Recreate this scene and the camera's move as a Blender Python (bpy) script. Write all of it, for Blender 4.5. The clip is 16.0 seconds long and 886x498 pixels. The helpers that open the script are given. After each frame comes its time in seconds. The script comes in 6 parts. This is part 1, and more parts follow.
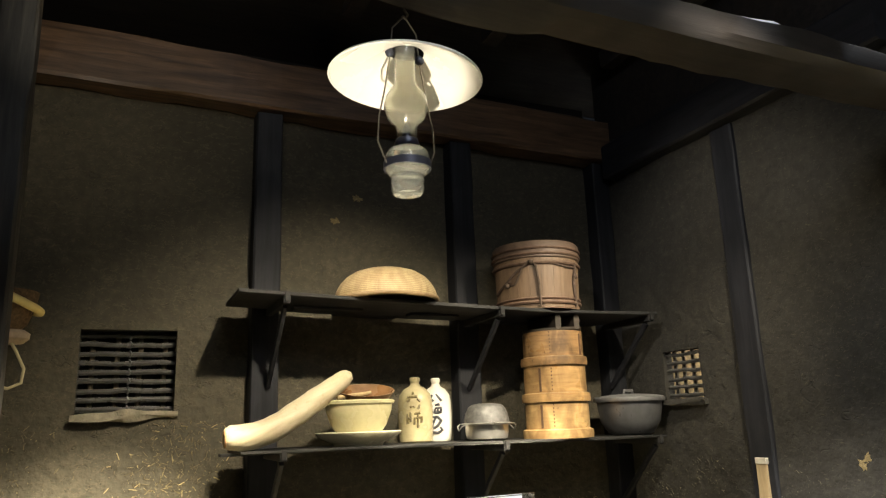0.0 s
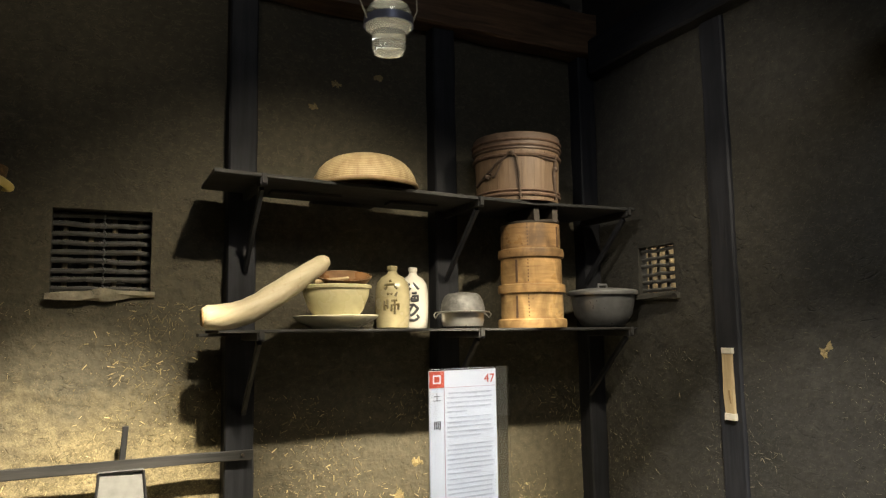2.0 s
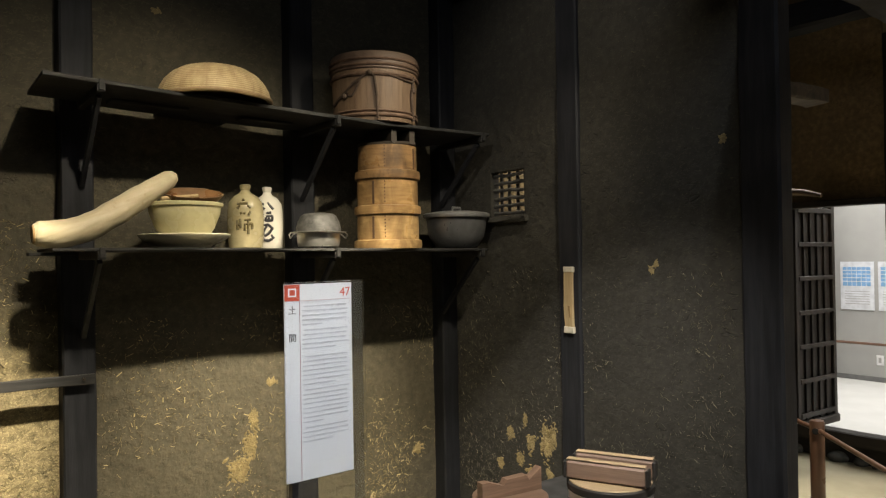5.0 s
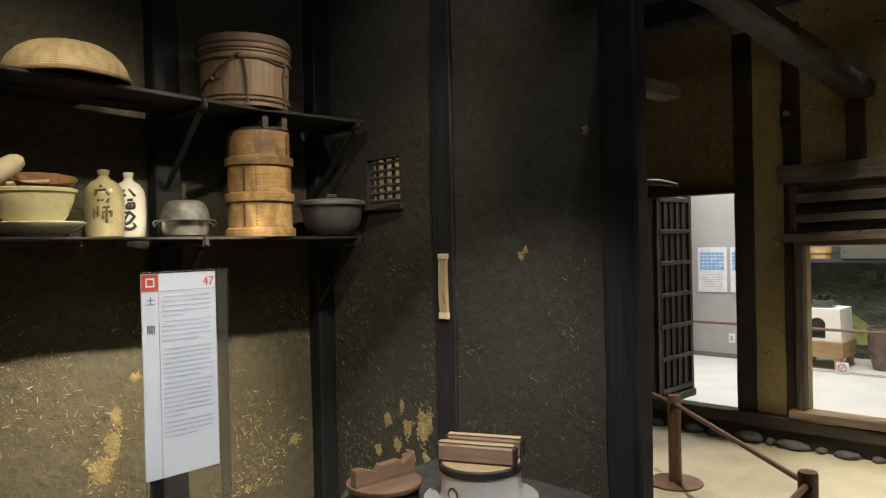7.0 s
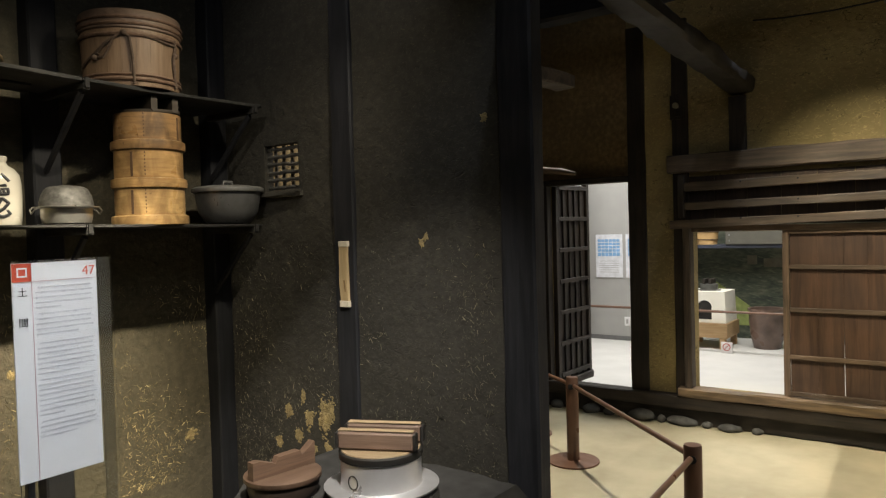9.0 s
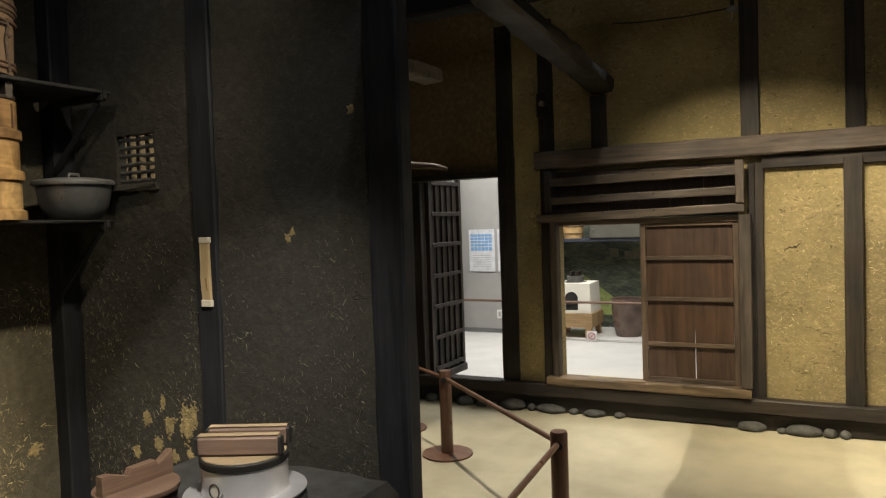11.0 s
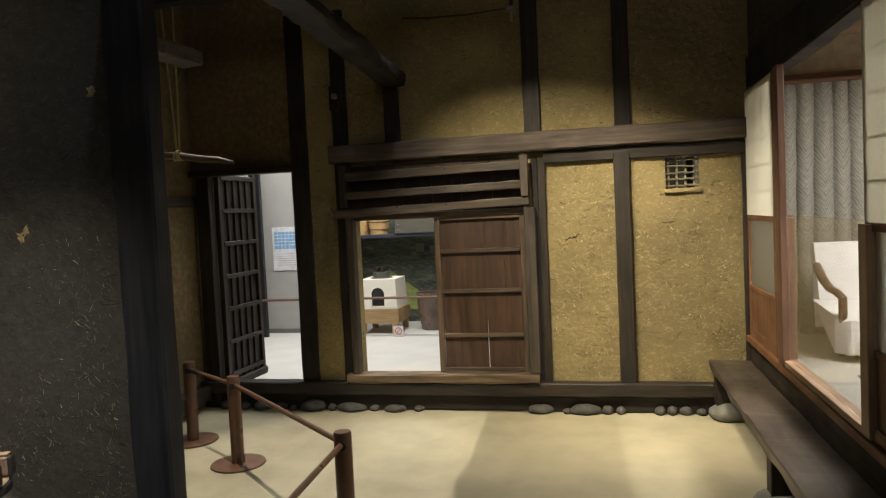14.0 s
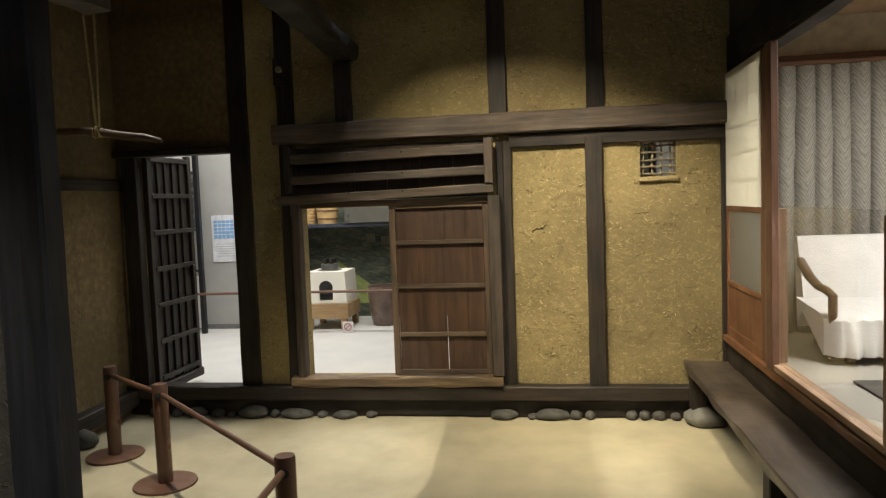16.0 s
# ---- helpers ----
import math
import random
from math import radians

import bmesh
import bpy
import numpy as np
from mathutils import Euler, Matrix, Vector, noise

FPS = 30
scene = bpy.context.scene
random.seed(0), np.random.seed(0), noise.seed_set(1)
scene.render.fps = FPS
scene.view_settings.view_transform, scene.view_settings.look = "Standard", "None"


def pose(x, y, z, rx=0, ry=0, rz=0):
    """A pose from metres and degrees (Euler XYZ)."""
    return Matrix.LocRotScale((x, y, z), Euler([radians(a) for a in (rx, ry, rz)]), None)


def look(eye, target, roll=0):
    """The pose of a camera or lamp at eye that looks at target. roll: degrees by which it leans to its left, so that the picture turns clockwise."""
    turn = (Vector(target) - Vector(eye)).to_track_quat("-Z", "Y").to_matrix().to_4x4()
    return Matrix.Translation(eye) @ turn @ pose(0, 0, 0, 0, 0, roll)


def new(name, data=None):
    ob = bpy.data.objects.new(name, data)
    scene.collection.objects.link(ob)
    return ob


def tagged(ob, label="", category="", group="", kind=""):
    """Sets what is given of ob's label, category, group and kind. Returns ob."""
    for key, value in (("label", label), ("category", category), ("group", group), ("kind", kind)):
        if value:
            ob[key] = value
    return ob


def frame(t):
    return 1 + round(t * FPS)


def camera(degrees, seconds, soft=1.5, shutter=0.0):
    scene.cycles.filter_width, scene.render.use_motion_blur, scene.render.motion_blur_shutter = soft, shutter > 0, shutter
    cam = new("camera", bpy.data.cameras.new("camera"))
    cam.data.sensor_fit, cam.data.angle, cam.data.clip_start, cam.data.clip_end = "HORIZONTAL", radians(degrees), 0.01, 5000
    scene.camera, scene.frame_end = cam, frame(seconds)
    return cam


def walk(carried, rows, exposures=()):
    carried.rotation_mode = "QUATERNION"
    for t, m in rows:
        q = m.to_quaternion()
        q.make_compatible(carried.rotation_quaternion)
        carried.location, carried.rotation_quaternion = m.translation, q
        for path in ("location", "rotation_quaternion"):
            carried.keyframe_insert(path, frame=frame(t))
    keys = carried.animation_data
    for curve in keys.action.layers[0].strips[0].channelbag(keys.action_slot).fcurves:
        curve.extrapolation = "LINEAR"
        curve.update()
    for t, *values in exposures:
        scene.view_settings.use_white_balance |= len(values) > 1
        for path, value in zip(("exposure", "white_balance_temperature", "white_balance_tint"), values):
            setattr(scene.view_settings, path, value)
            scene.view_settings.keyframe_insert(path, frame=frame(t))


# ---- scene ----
cam = camera(63.3, 16.0, 1.25)
PATH = [
    (0, (0.32, 0.391, 1.821), (1.123, 2.164, 2.282), -2.0),
    (0.5, (0.325, 0.399, 1.788), (1.134, 2.184, 2.187), -1.6),
    (1, (0.337, 0.418, 1.769), (1.157, 2.211, 2.102), -1.2),
    (1.5, (0.336, 0.423, 1.739), (1.175, 2.217, 2.016), -1.0),
    (2, (0.333, 0.428, 1.719), (1.201, 2.217, 1.936), -0.9),
    (2.5, (0.334, 0.428, 1.703), (1.236, 2.205, 1.874), -0.9),
    (3, (0.337, 0.425, 1.689), (1.293, 2.178, 1.808), -1.0),
    (3.5, (0.33, 0.425, 1.683), (1.342, 2.148, 1.769), -1.0),
    (4, (0.322, 0.424, 1.679), (1.395, 2.111, 1.736), -1.0),
    (6.3, (0.34, 0.385, 1.663), (1.714, 1.838, 1.654), -1.1),
    (6.5, (0.348, 0.382, 1.664), (1.744, 1.814, 1.652), -1.2),
    (7, (0.357, 0.374, 1.663), (1.803, 1.756, 1.644), -1.3),
    (7.5, (0.364, 0.37, 1.656), (1.853, 1.704, 1.63), -1.5),
    (8, (0.374, 0.365, 1.65), (1.907, 1.649, 1.613), -1.6),
    (8.5, (0.381, 0.359, 1.652), (1.95, 1.597, 1.605), -1.6),
    (10.8, (0.421, 0.352, 1.644), (2.192, 1.279, 1.569), -1.8),
    (11, (0.439, 0.348, 1.641), (2.226, 1.243, 1.565), -1.9),
    (11.5, (0.445, 0.322, 1.643), (2.273, 1.13, 1.562), -2.0),
    (12, (0.453, 0.307, 1.642), (2.316, 1.028, 1.555), -2.1),
    (12.5, (0.471, 0.296, 1.63), (2.365, 0.931, 1.539), -2.3),
    (13, (0.513, 0.274, 1.628), (2.43, 0.834, 1.532), -2.5),
    (13.5, (0.568, 0.233, 1.621), (2.504, 0.725, 1.522), -2.6),
    (14, (0.617, 0.196, 1.613), (2.568, 0.626, 1.511), -2.7),
    (14.5, (0.685, 0.203, 1.606), (2.648, 0.569, 1.496), -2.8),
    (15, (0.818, 0.271, 1.605), (2.79, 0.586, 1.488), -2.7),
    (15.5, (0.936, 0.347, 1.611), (2.91, 0.637, 1.484), -2.5),
    (16, (1.092, 0.358, 1.595), (3.066, 0.647, 1.461), -2.1),
]
walk(cam, [(t, look(eye, target, roll)) for t, eye, target, roll in PATH], [(0, 0.78), (1, 0.56), (2, 0.27), (3.5, -0.1), (7, -0.2), (11, -0.4), (16, -0.5)])

# ---- world and light ----
world = bpy.data.worlds.new("world")
scene.world = world
world.use_nodes = True
world.node_tree.nodes["Background"].inputs[0].default_value = (0.55, 0.6, 0.7, 1)
world.node_tree.nodes["Background"].inputs[1].default_value = 0.008


def spot(name, eye, target, watts, degrees, blend, colour, radius=0.04):
    data = bpy.data.lights.new(name, "SPOT")
    data.energy, data.spot_size, data.spot_blend = watts, radians(degrees), blend
    data.color, data.shadow_soft_size = colour, radius
    ob = new(name, data)
    ob.matrix_world = look(eye, target)
    return ob


def area(name, eye, target, watts, sx, sy, colour):
    data = bpy.data.lights.new(name, "AREA")
    data.energy, data.shape, data.size, data.size_y, data.color = watts, "RECTANGLE", sx, sy, colour
    ob = new(name, data)
    ob.matrix_world = look(eye, target)
    return ob


WARM, NEUT, COOL = (1.0, 0.88, 0.66), (1.0, 0.93, 0.82), (0.86, 0.92, 1.0)
spot("kitchen_spot", (1.05, 2.06, 3.2), (1.25, 3.9, 1.00), 188, 88, 1.0, WARM)
spot("kitchen_spot", (2.55, 2.06, 3.2), (2.15, 3.9, 0.95), 180, 74, 1.0, WARM)
spot("kitchen_spot", (0.85, 2.06, 3.2), (0.12, 3.9, 0.62), 1250, 35, 0.9, WARM)
# the next three are unseen fills added for lower wall, partition and beam
spot("kitchen_spot", (1.90, 2.06, 3.2), (1.80, 3.9, 0.40), 900, 40, 0.9, WARM)
spot("kitchen_spot", (1.10, 2.06, 3.25), (3.02, 3.0, 2.4), 58, 52, 0.9, NEUT)
spot("kitchen_spot", (0.35, 2.06, 3.2), (0.25, 3.8, 3.42), 15, 62, 1.0, WARM)
# added unseen uplight that brightens the underside of the oil lamp's shade
spot("lampshade_fill", (0.48, 1.10, 0.95), (0.858, 1.85, 2.52), 165, 12.8, 0.35, WARM, 0.02)
spot("sign_spot", (0.8, 0.3, 3.6), (1.33, 2.36, 1.3), 135, 17, 0.6, COOL)
spot("stove_spot", (1.3, 0.9, 3.6), (2.72, 2.68, 0.55), 900, 35, 0.9, NEUT)
spot("wall_spot", (4.3, 1.15, 3.5), (6.3, 0.50, 0.62), 630, 67, 1.0, WARM, 0.07)
spot("wall_spot", (4.5, 0.45, 3.5), (6.3, -0.40, 0.36), 760, 54, 1.0, WARM, 0.05)
spot("side_spot", (4.4, 2.7, 3.6), (3.34, 3.65, 2.10), 330, 20, 0.8, NEUT)
spot("side_spot", (4.4, 2.7, 3.6), (4.9, 3.65, 0.7), 30, 44, 0.9, WARM)
spot("side_spot", (4.5, 2.6, 3.6), (5.5, 3.20, 2.15), 22, 13, 0.8, WARM)
spot("floor_spot", (4.5, 2.15, 3.62), (4.5, 1.35, 0.0), 530, 66, 0.28, NEUT, 0.006)
spot("floor_spot", (6.05, 3.35, 3.5), (4.5, 1.9, 0.0), 190, 46, 0.6, NEUT, 0.025)
spot("floor_spot", (5.2, 0.30, 3.55), (5.1, 0.42, 0.0), 26, 23.5, 0.3, NEUT, 0.015)
spot("roof_spot", (2.3, 1.70, 3.88), (2.3, 1.74, 3.0), 50, 64, 0.6, COOL, 0.03)
spot("roof_spot", (5.7, 1.45, 3.88), (5.7, 1.70, 2.75), 80, 44, 0.6, COOL, 0.03)
area("hall_panel", (8.0, 3.2, 3.4), (8.0, 3.2, 0), 205, 2.4, 3.4, (1.0, 0.98, 0.95))
area("exhibit_panel", (9.1, 2.4, 2.9), (9.6, 2.4, 0.5), 34, 0.5, 2.0, (1.0, 0.95, 0.88))
area("room_lamp", (4.75, -1.95, 2.5), (4.75, -1.95, 0), 100, 1.2, 0.8, (1.0, 0.94, 0.85))
# added cool fill over the visitors' side; no fixture is seen there
area("visitor_fill", (0.9, 0.2, 3.7), (3.0, 1.9, 1.9), 12, 0.8, 0.8, COOL)

# ---- building helpers ----
RND = random.Random(7)


def link(name, bm, material, parent=None, label="", smooth=False):
    mesh = bpy.data.meshes.new(name)
    bmesh.ops.recalc_face_normals(bm, faces=bm.faces)
    bm.to_mesh(mesh)
    bm.free()
    if smooth:
        mesh.polygons.foreach_set("use_smooth", [True] * len(mesh.polygons))
        mesh.set_sharp_from_angle(angle=radians(40))
    if material:
        mesh.materials.append(material)
    ob = new(name, mesh)
    if parent:
        ob.parent = parent
    if label:
        ob["label"] = label
    return ob


def part(name, bm, material, parent, label="", smooth=False):
    return link(name, bm, material, parent, label, smooth)


def thing(name, place, label, category, group="", rz=0.0, kind=""):
    ob = new(name)
    ob.empty_display_size = 0.05
    ob.matrix_world = pose(*place, 0, 0, rz)
    return tagged(ob, label, category, group, kind)


def box(x0, x1, y0, y1, z0, z1, bevel=0.003, bm=None):
    bm = bm or bmesh.new()
    m = Matrix.LocRotScale(((x0 + x1) / 2, (y0 + y1) / 2, (z0 + z1) / 2), None, (abs(x1 - x0), abs(y1 - y0), abs(z1 - z0)))
    made = bmesh.ops.create_cube(bm, size=1, matrix=m)["verts"]
    if bevel:
        edges = list({e for v in made for e in v.link_edges})
        bmesh.ops.bevel(bm, geom=edges, offset=bevel, segments=1, affect="EDGES")
    return bm


def lathe(profile, seg=36, bm=None, m=None):
    """A turned body from (radius, height) pairs, from the bottom up."""
    bm = bm or bmesh.new()
    m = m or Matrix()
    rings = []
    for r, z in profile:
        if r < 1e-5:
            rings.append([bm.verts.new(m @ Vector((0, 0, z)))])
        else:
            rings.append([bm.verts.new(m @ Vector((r * math.cos(2 * math.pi * k / seg), r * math.sin(2 * math.pi * k / seg), z))) for k in range(seg)])
    for a, b in zip(rings, rings[1:]):
        for k in range(seg):
            j = (k + 1) % seg
            if len(a) == 1 and len(b) > 1:
                bm.faces.new((a[0], b[j], b[k]))
            elif len(b) == 1 and len(a) > 1:
                bm.faces.new((a[k], a[j], b[0]))
            elif len(a) > 1:
                bm.faces.new((a[k], a[j], b[j], b[k]))
    return bm


def tube(points, radius, seg=8, bm=None, closed=False, flat=1.0):
    """A rod along points; radius is a number or one for each point."""
    bm = bm or bmesh.new()
    pts = [Vector(p) for p in points]
    n = len(pts)
    radii = radius if isinstance(radius, (list, tuple)) else [radius] * n
    up, rings = None, []
    for k, p in enumerate(pts):
        ahead = (pts[(k + 1) % n] - pts[k - 1]) if closed or 0 < k < n - 1 else (pts[1] - pts[0] if k == 0 else pts[-1] - pts[-2])
        ahead.normalize()
        if up is None:
            up = Vector((0, 0, 1)) if abs(ahead.z) < 0.9 else Vector((0, 1, 0))
        side = ahead.cross(up).normalized()
        up = side.cross(ahead).normalized()
        rings.append([bm.verts.new(p + radii[k] * (math.cos(a) * side + flat * math.sin(a) * up)) for a in (2 * math.pi * j / seg for j in range(seg))])
    pairs = list(zip(rings, rings[1:])) + ([(rings[-1], rings[0])] if closed else [])
    for a, b in pairs:
        for j in range(seg):
            bm.faces.new((a[j], a[(j + 1) % seg], b[(j + 1) % seg], b[j]))
    if not closed:
        bm.faces.new(rings[0][::-1])
        bm.faces.new(rings[-1])
    return bm


def timber(points, w, h, chamfer=0.008, wear=0.003, step=0.12, bm=None, seed=0.0):
    """A hewn timber along points: w across, h upward (along y for a standing one), its faces and edges a little uneven."""
    bm = bm or bmesh.new()
    pts = [Vector(p) for p in points]
    fine = []
    for a, b in zip(pts, pts[1:]):
        n = max(1, round((b - a).length / step))
        fine += [a.lerp(b, k / n) for k in range(n)]
    fine.append(pts[-1])
    rings = []
    for k, p in enumerate(fine):
        ahead = (fine[min(k + 1, len(fine) - 1)] - fine[max(k - 1, 0)]).normalized()
        if abs(ahead.z) > 0.8:
            side, up = Vector((1, 0, 0)), Vector((0, 1, 0))
        else:
            side = ahead.cross(Vector((0, 0, 1))).normalized()
            up = side.cross(ahead).normalized()
        a, b, c = w / 2, h / 2, chamfer
        ring = []
        for j, (u, v) in enumerate(((a - c, -b), (a, -b + c), (a, b - c), (a - c, b), (-a + c, b), (-a, b - c), (-a, -b + c), (-a + c, -b))):
            q = p + u * side + v * up
            d = wear * noise.noise(q * 3.1 + Vector((seed, j * 1.7, 0)))
            d2 = wear * 0.5 * noise.noise(q * 11 + Vector((seed, j * 2.3, 5)))
            ring.append(bm.verts.new(q + (d + d2) * (side * (1 if u > 0 else -1) + up * (1 if v > 0 else -1))))
        rings.append(ring)
    for a, b in zip(rings, rings[1:]):
        for j in range(8):
            bm.faces.new((a[j], a[(j + 1) % 8], b[(j + 1) % 8], b[j]))
    bm.faces.new(rings[0][::-1])
    bm.faces.new(rings[-1])
    return bm


def pierced(axis, at, thick, u0, u1, z0, z1, holes=(), cell=0.0, rough=0.0):
    """A wall slab that faces along the axis, from at to at + thick, with holes (ua, ub, za, zb) cut through it; rough bulges its faces."""
    bm = bmesh.new()
    us, zs = {u0, u1}, {z0, z1}
    for a, b, c, d in holes:
        us |= {a, b}
        zs |= {c, d}

    def split(vals):
        vals = sorted(vals)
        out = []
        for a, b in zip(vals, vals[1:]):
            n = max(1, math.ceil((b - a) / cell)) if cell else 1
            out += [a + (b - a) * k / n for k in range(n)]
        return out + [vals[-1]]

    us, zs = split(us), split(zs)
    solid = {}
    for i in range(len(us) - 1):
        for j in range(len(zs) - 1):
            u, z = (us[i] + us[i + 1]) / 2, (zs[j] + zs[j + 1]) / 2
            solid[i, j] = not any(a < u < b and c < z < d for a, b, c, d in holes)
    verts = {}

    def vert(i, j, k):
        if (i, j, k) not in verts:
            u, z, d = us[i], zs[j], at + (thick if k else 0)
            q = Vector((u, z, at))
            if rough and not k:
                d += rough * (noise.noise(q * 2.3) + 0.6 * noise.noise(q * 7.1))
            verts[i, j, k] = bm.verts.new((d, u, z) if axis == "x" else (u, d, z))
        return verts[i, j, k]

    for (i, j), full in solid.items():
        if not full:
            continue
        for k in (0, 1):
            bm.faces.new([vert(i, j, k), vert(i + 1, j, k), vert(i + 1, j + 1, k), vert(i, j + 1, k)])
        for di, dj, ends in ((-1, 0, ((0, 0), (0, 1))), (1, 0, ((1, 0), (1, 1))), (0, -1, ((0, 0), (1, 0))), (0, 1, ((0, 1), (1, 1)))):
            if not solid.get((i + di, j + dj), False):
                (a, b), (c, d) = ends
                bm.faces.new([vert(i + a, j + b, 0), vert(i + c, j + d, 0), vert(i + c, j + d, 1), vert(i + a, j + b, 1)])
    return bm


# ---- materials ----
def shader(name, rough=0.7, metal=0.0):
    mat = bpy.data.materials.new(name)
    mat.use_nodes = True
    nt = mat.node_tree
    b = nt.nodes["Principled BSDF"]
    b.inputs["Roughness"].default_value, b.inputs["Metallic"].default_value = rough, metal
    return mat, nt, b


def node(nt, kind, **values):
    n = nt.nodes.new(kind)
    for key, value in values.items():
        n.inputs[key.replace("_", " ")].default_value = value
    return n


def coords(nt, scale=(1, 1, 1), turn=(0, 0, 0)):
    tc, mp = nt.nodes.new("ShaderNodeTexCoord"), nt.nodes.new("ShaderNodeMapping")
    mp.vector_type = "TEXTURE"
    mp.inputs["Scale"].default_value = [1 / s for s in scale]
    mp.inputs["Rotation"].default_value = [radians(a) for a in turn]
    nt.links.new(tc.outputs["Object"], mp.inputs["Vector"])
    return mp.outputs["Vector"]


def noisy(nt, vec, scale, detail=4.0, distort=0.0):
    n = node(nt, "ShaderNodeTexNoise", Scale=scale, Detail=detail, Distortion=distort)
    nt.links.new(vec, n.inputs["Vector"])
    return n.outputs["Fac"]


def ramp(nt, fac, stops):
    r = nt.nodes.new("ShaderNodeValToRGB")
    els = r.color_ramp.elements
    while len(els) < len(stops):
        els.new(0.5)
    for e, (p, c) in zip(els, stops):
        e.position, e.color = p, (*(c if isinstance(c, tuple) else (c, c, c)), 1)
    nt.links.new(fac, r.inputs["Fac"])
    return r.outputs["Color"]


def mixed(nt, fac, a, b, kind="MIX"):
    m = nt.nodes.new("ShaderNodeMix")
    m.data_type, m.blend_type = "RGBA", kind
    for sock, v in ((m.inputs[0], fac), (m.inputs[6], a), (m.inputs[7], b)):
        if hasattr(v, "is_output"):
            nt.links.new(v, sock)
        else:
            sock.default_value = (*v, 1) if isinstance(v, tuple) else v
    return m.outputs[2]


def bumped(nt, b, fac, strength, distance=0.004, after=None):
    n = node(nt, "ShaderNodeBump", Strength=strength, Distance=distance)
    nt.links.new(fac, n.inputs["Height"])
    if after:
        nt.links.new(after, n.inputs["Normal"])
    nt.links.new(n.outputs["Normal"], b.inputs["Normal"])
    return n.outputs["Normal"]


def wood(name, dark, light, axis="x", rough=0.6, grain=1.0, bump=0.35, vary=0.25, gloss=0.5):
    mat, nt, b = shader(name, rough)
    b.inputs["Specular IOR Level"].default_value = gloss
    k = "xyz".index(axis)
    stretch = [16.0, 16.0, 16.0]
    stretch[k] = 1.1
    vec = coords(nt, stretch)
    g = noisy(nt, vec, 2.2 * grain, 6, 0.6)
    fine = noisy(nt, coords(nt, [s * 4 for s in stretch]), 4.0 * grain, 3)
    blot = noisy(nt, coords(nt), 3.0, 3)
    col = ramp(nt, g, [(0.32, dark), (0.72, light)])
    col = mixed(nt, ramp(nt, blot, [(0.35, 0.0), (0.7, 0.45)]), col, tuple(0.55 * c for c in dark))
    col = mixed(nt, ramp(nt, fine, [(0.3, 0.22), (0.6, 0.0)]), col, tuple(0.4 * c for c in dark))
    info = nt.nodes.new("ShaderNodeObjectInfo")
    hsv = nt.nodes.new("ShaderNodeHueSaturation")
    mr = node(nt, "ShaderNodeMapRange", To_Min=1 - vary, To_Max=1 + vary)
    nt.links.new(info.outputs["Random"], mr.inputs["Value"])
    nt.links.new(mr.outputs["Result"], hsv.inputs["Value"])
    nt.links.new(col, hsv.inputs["Color"])
    nt.links.new(hsv.outputs["Color"], b.inputs["Base Color"])
    n1 = bumped(nt, b, g, bump, 0.003)
    bumped(nt, b, fine, bump, 0.0012, n1)
    nt.links.new(ramp(nt, blot, [(0.3, rough - 0.1), (0.7, min(1.0, rough + 0.15))]), b.inputs["Roughness"])
    return mat


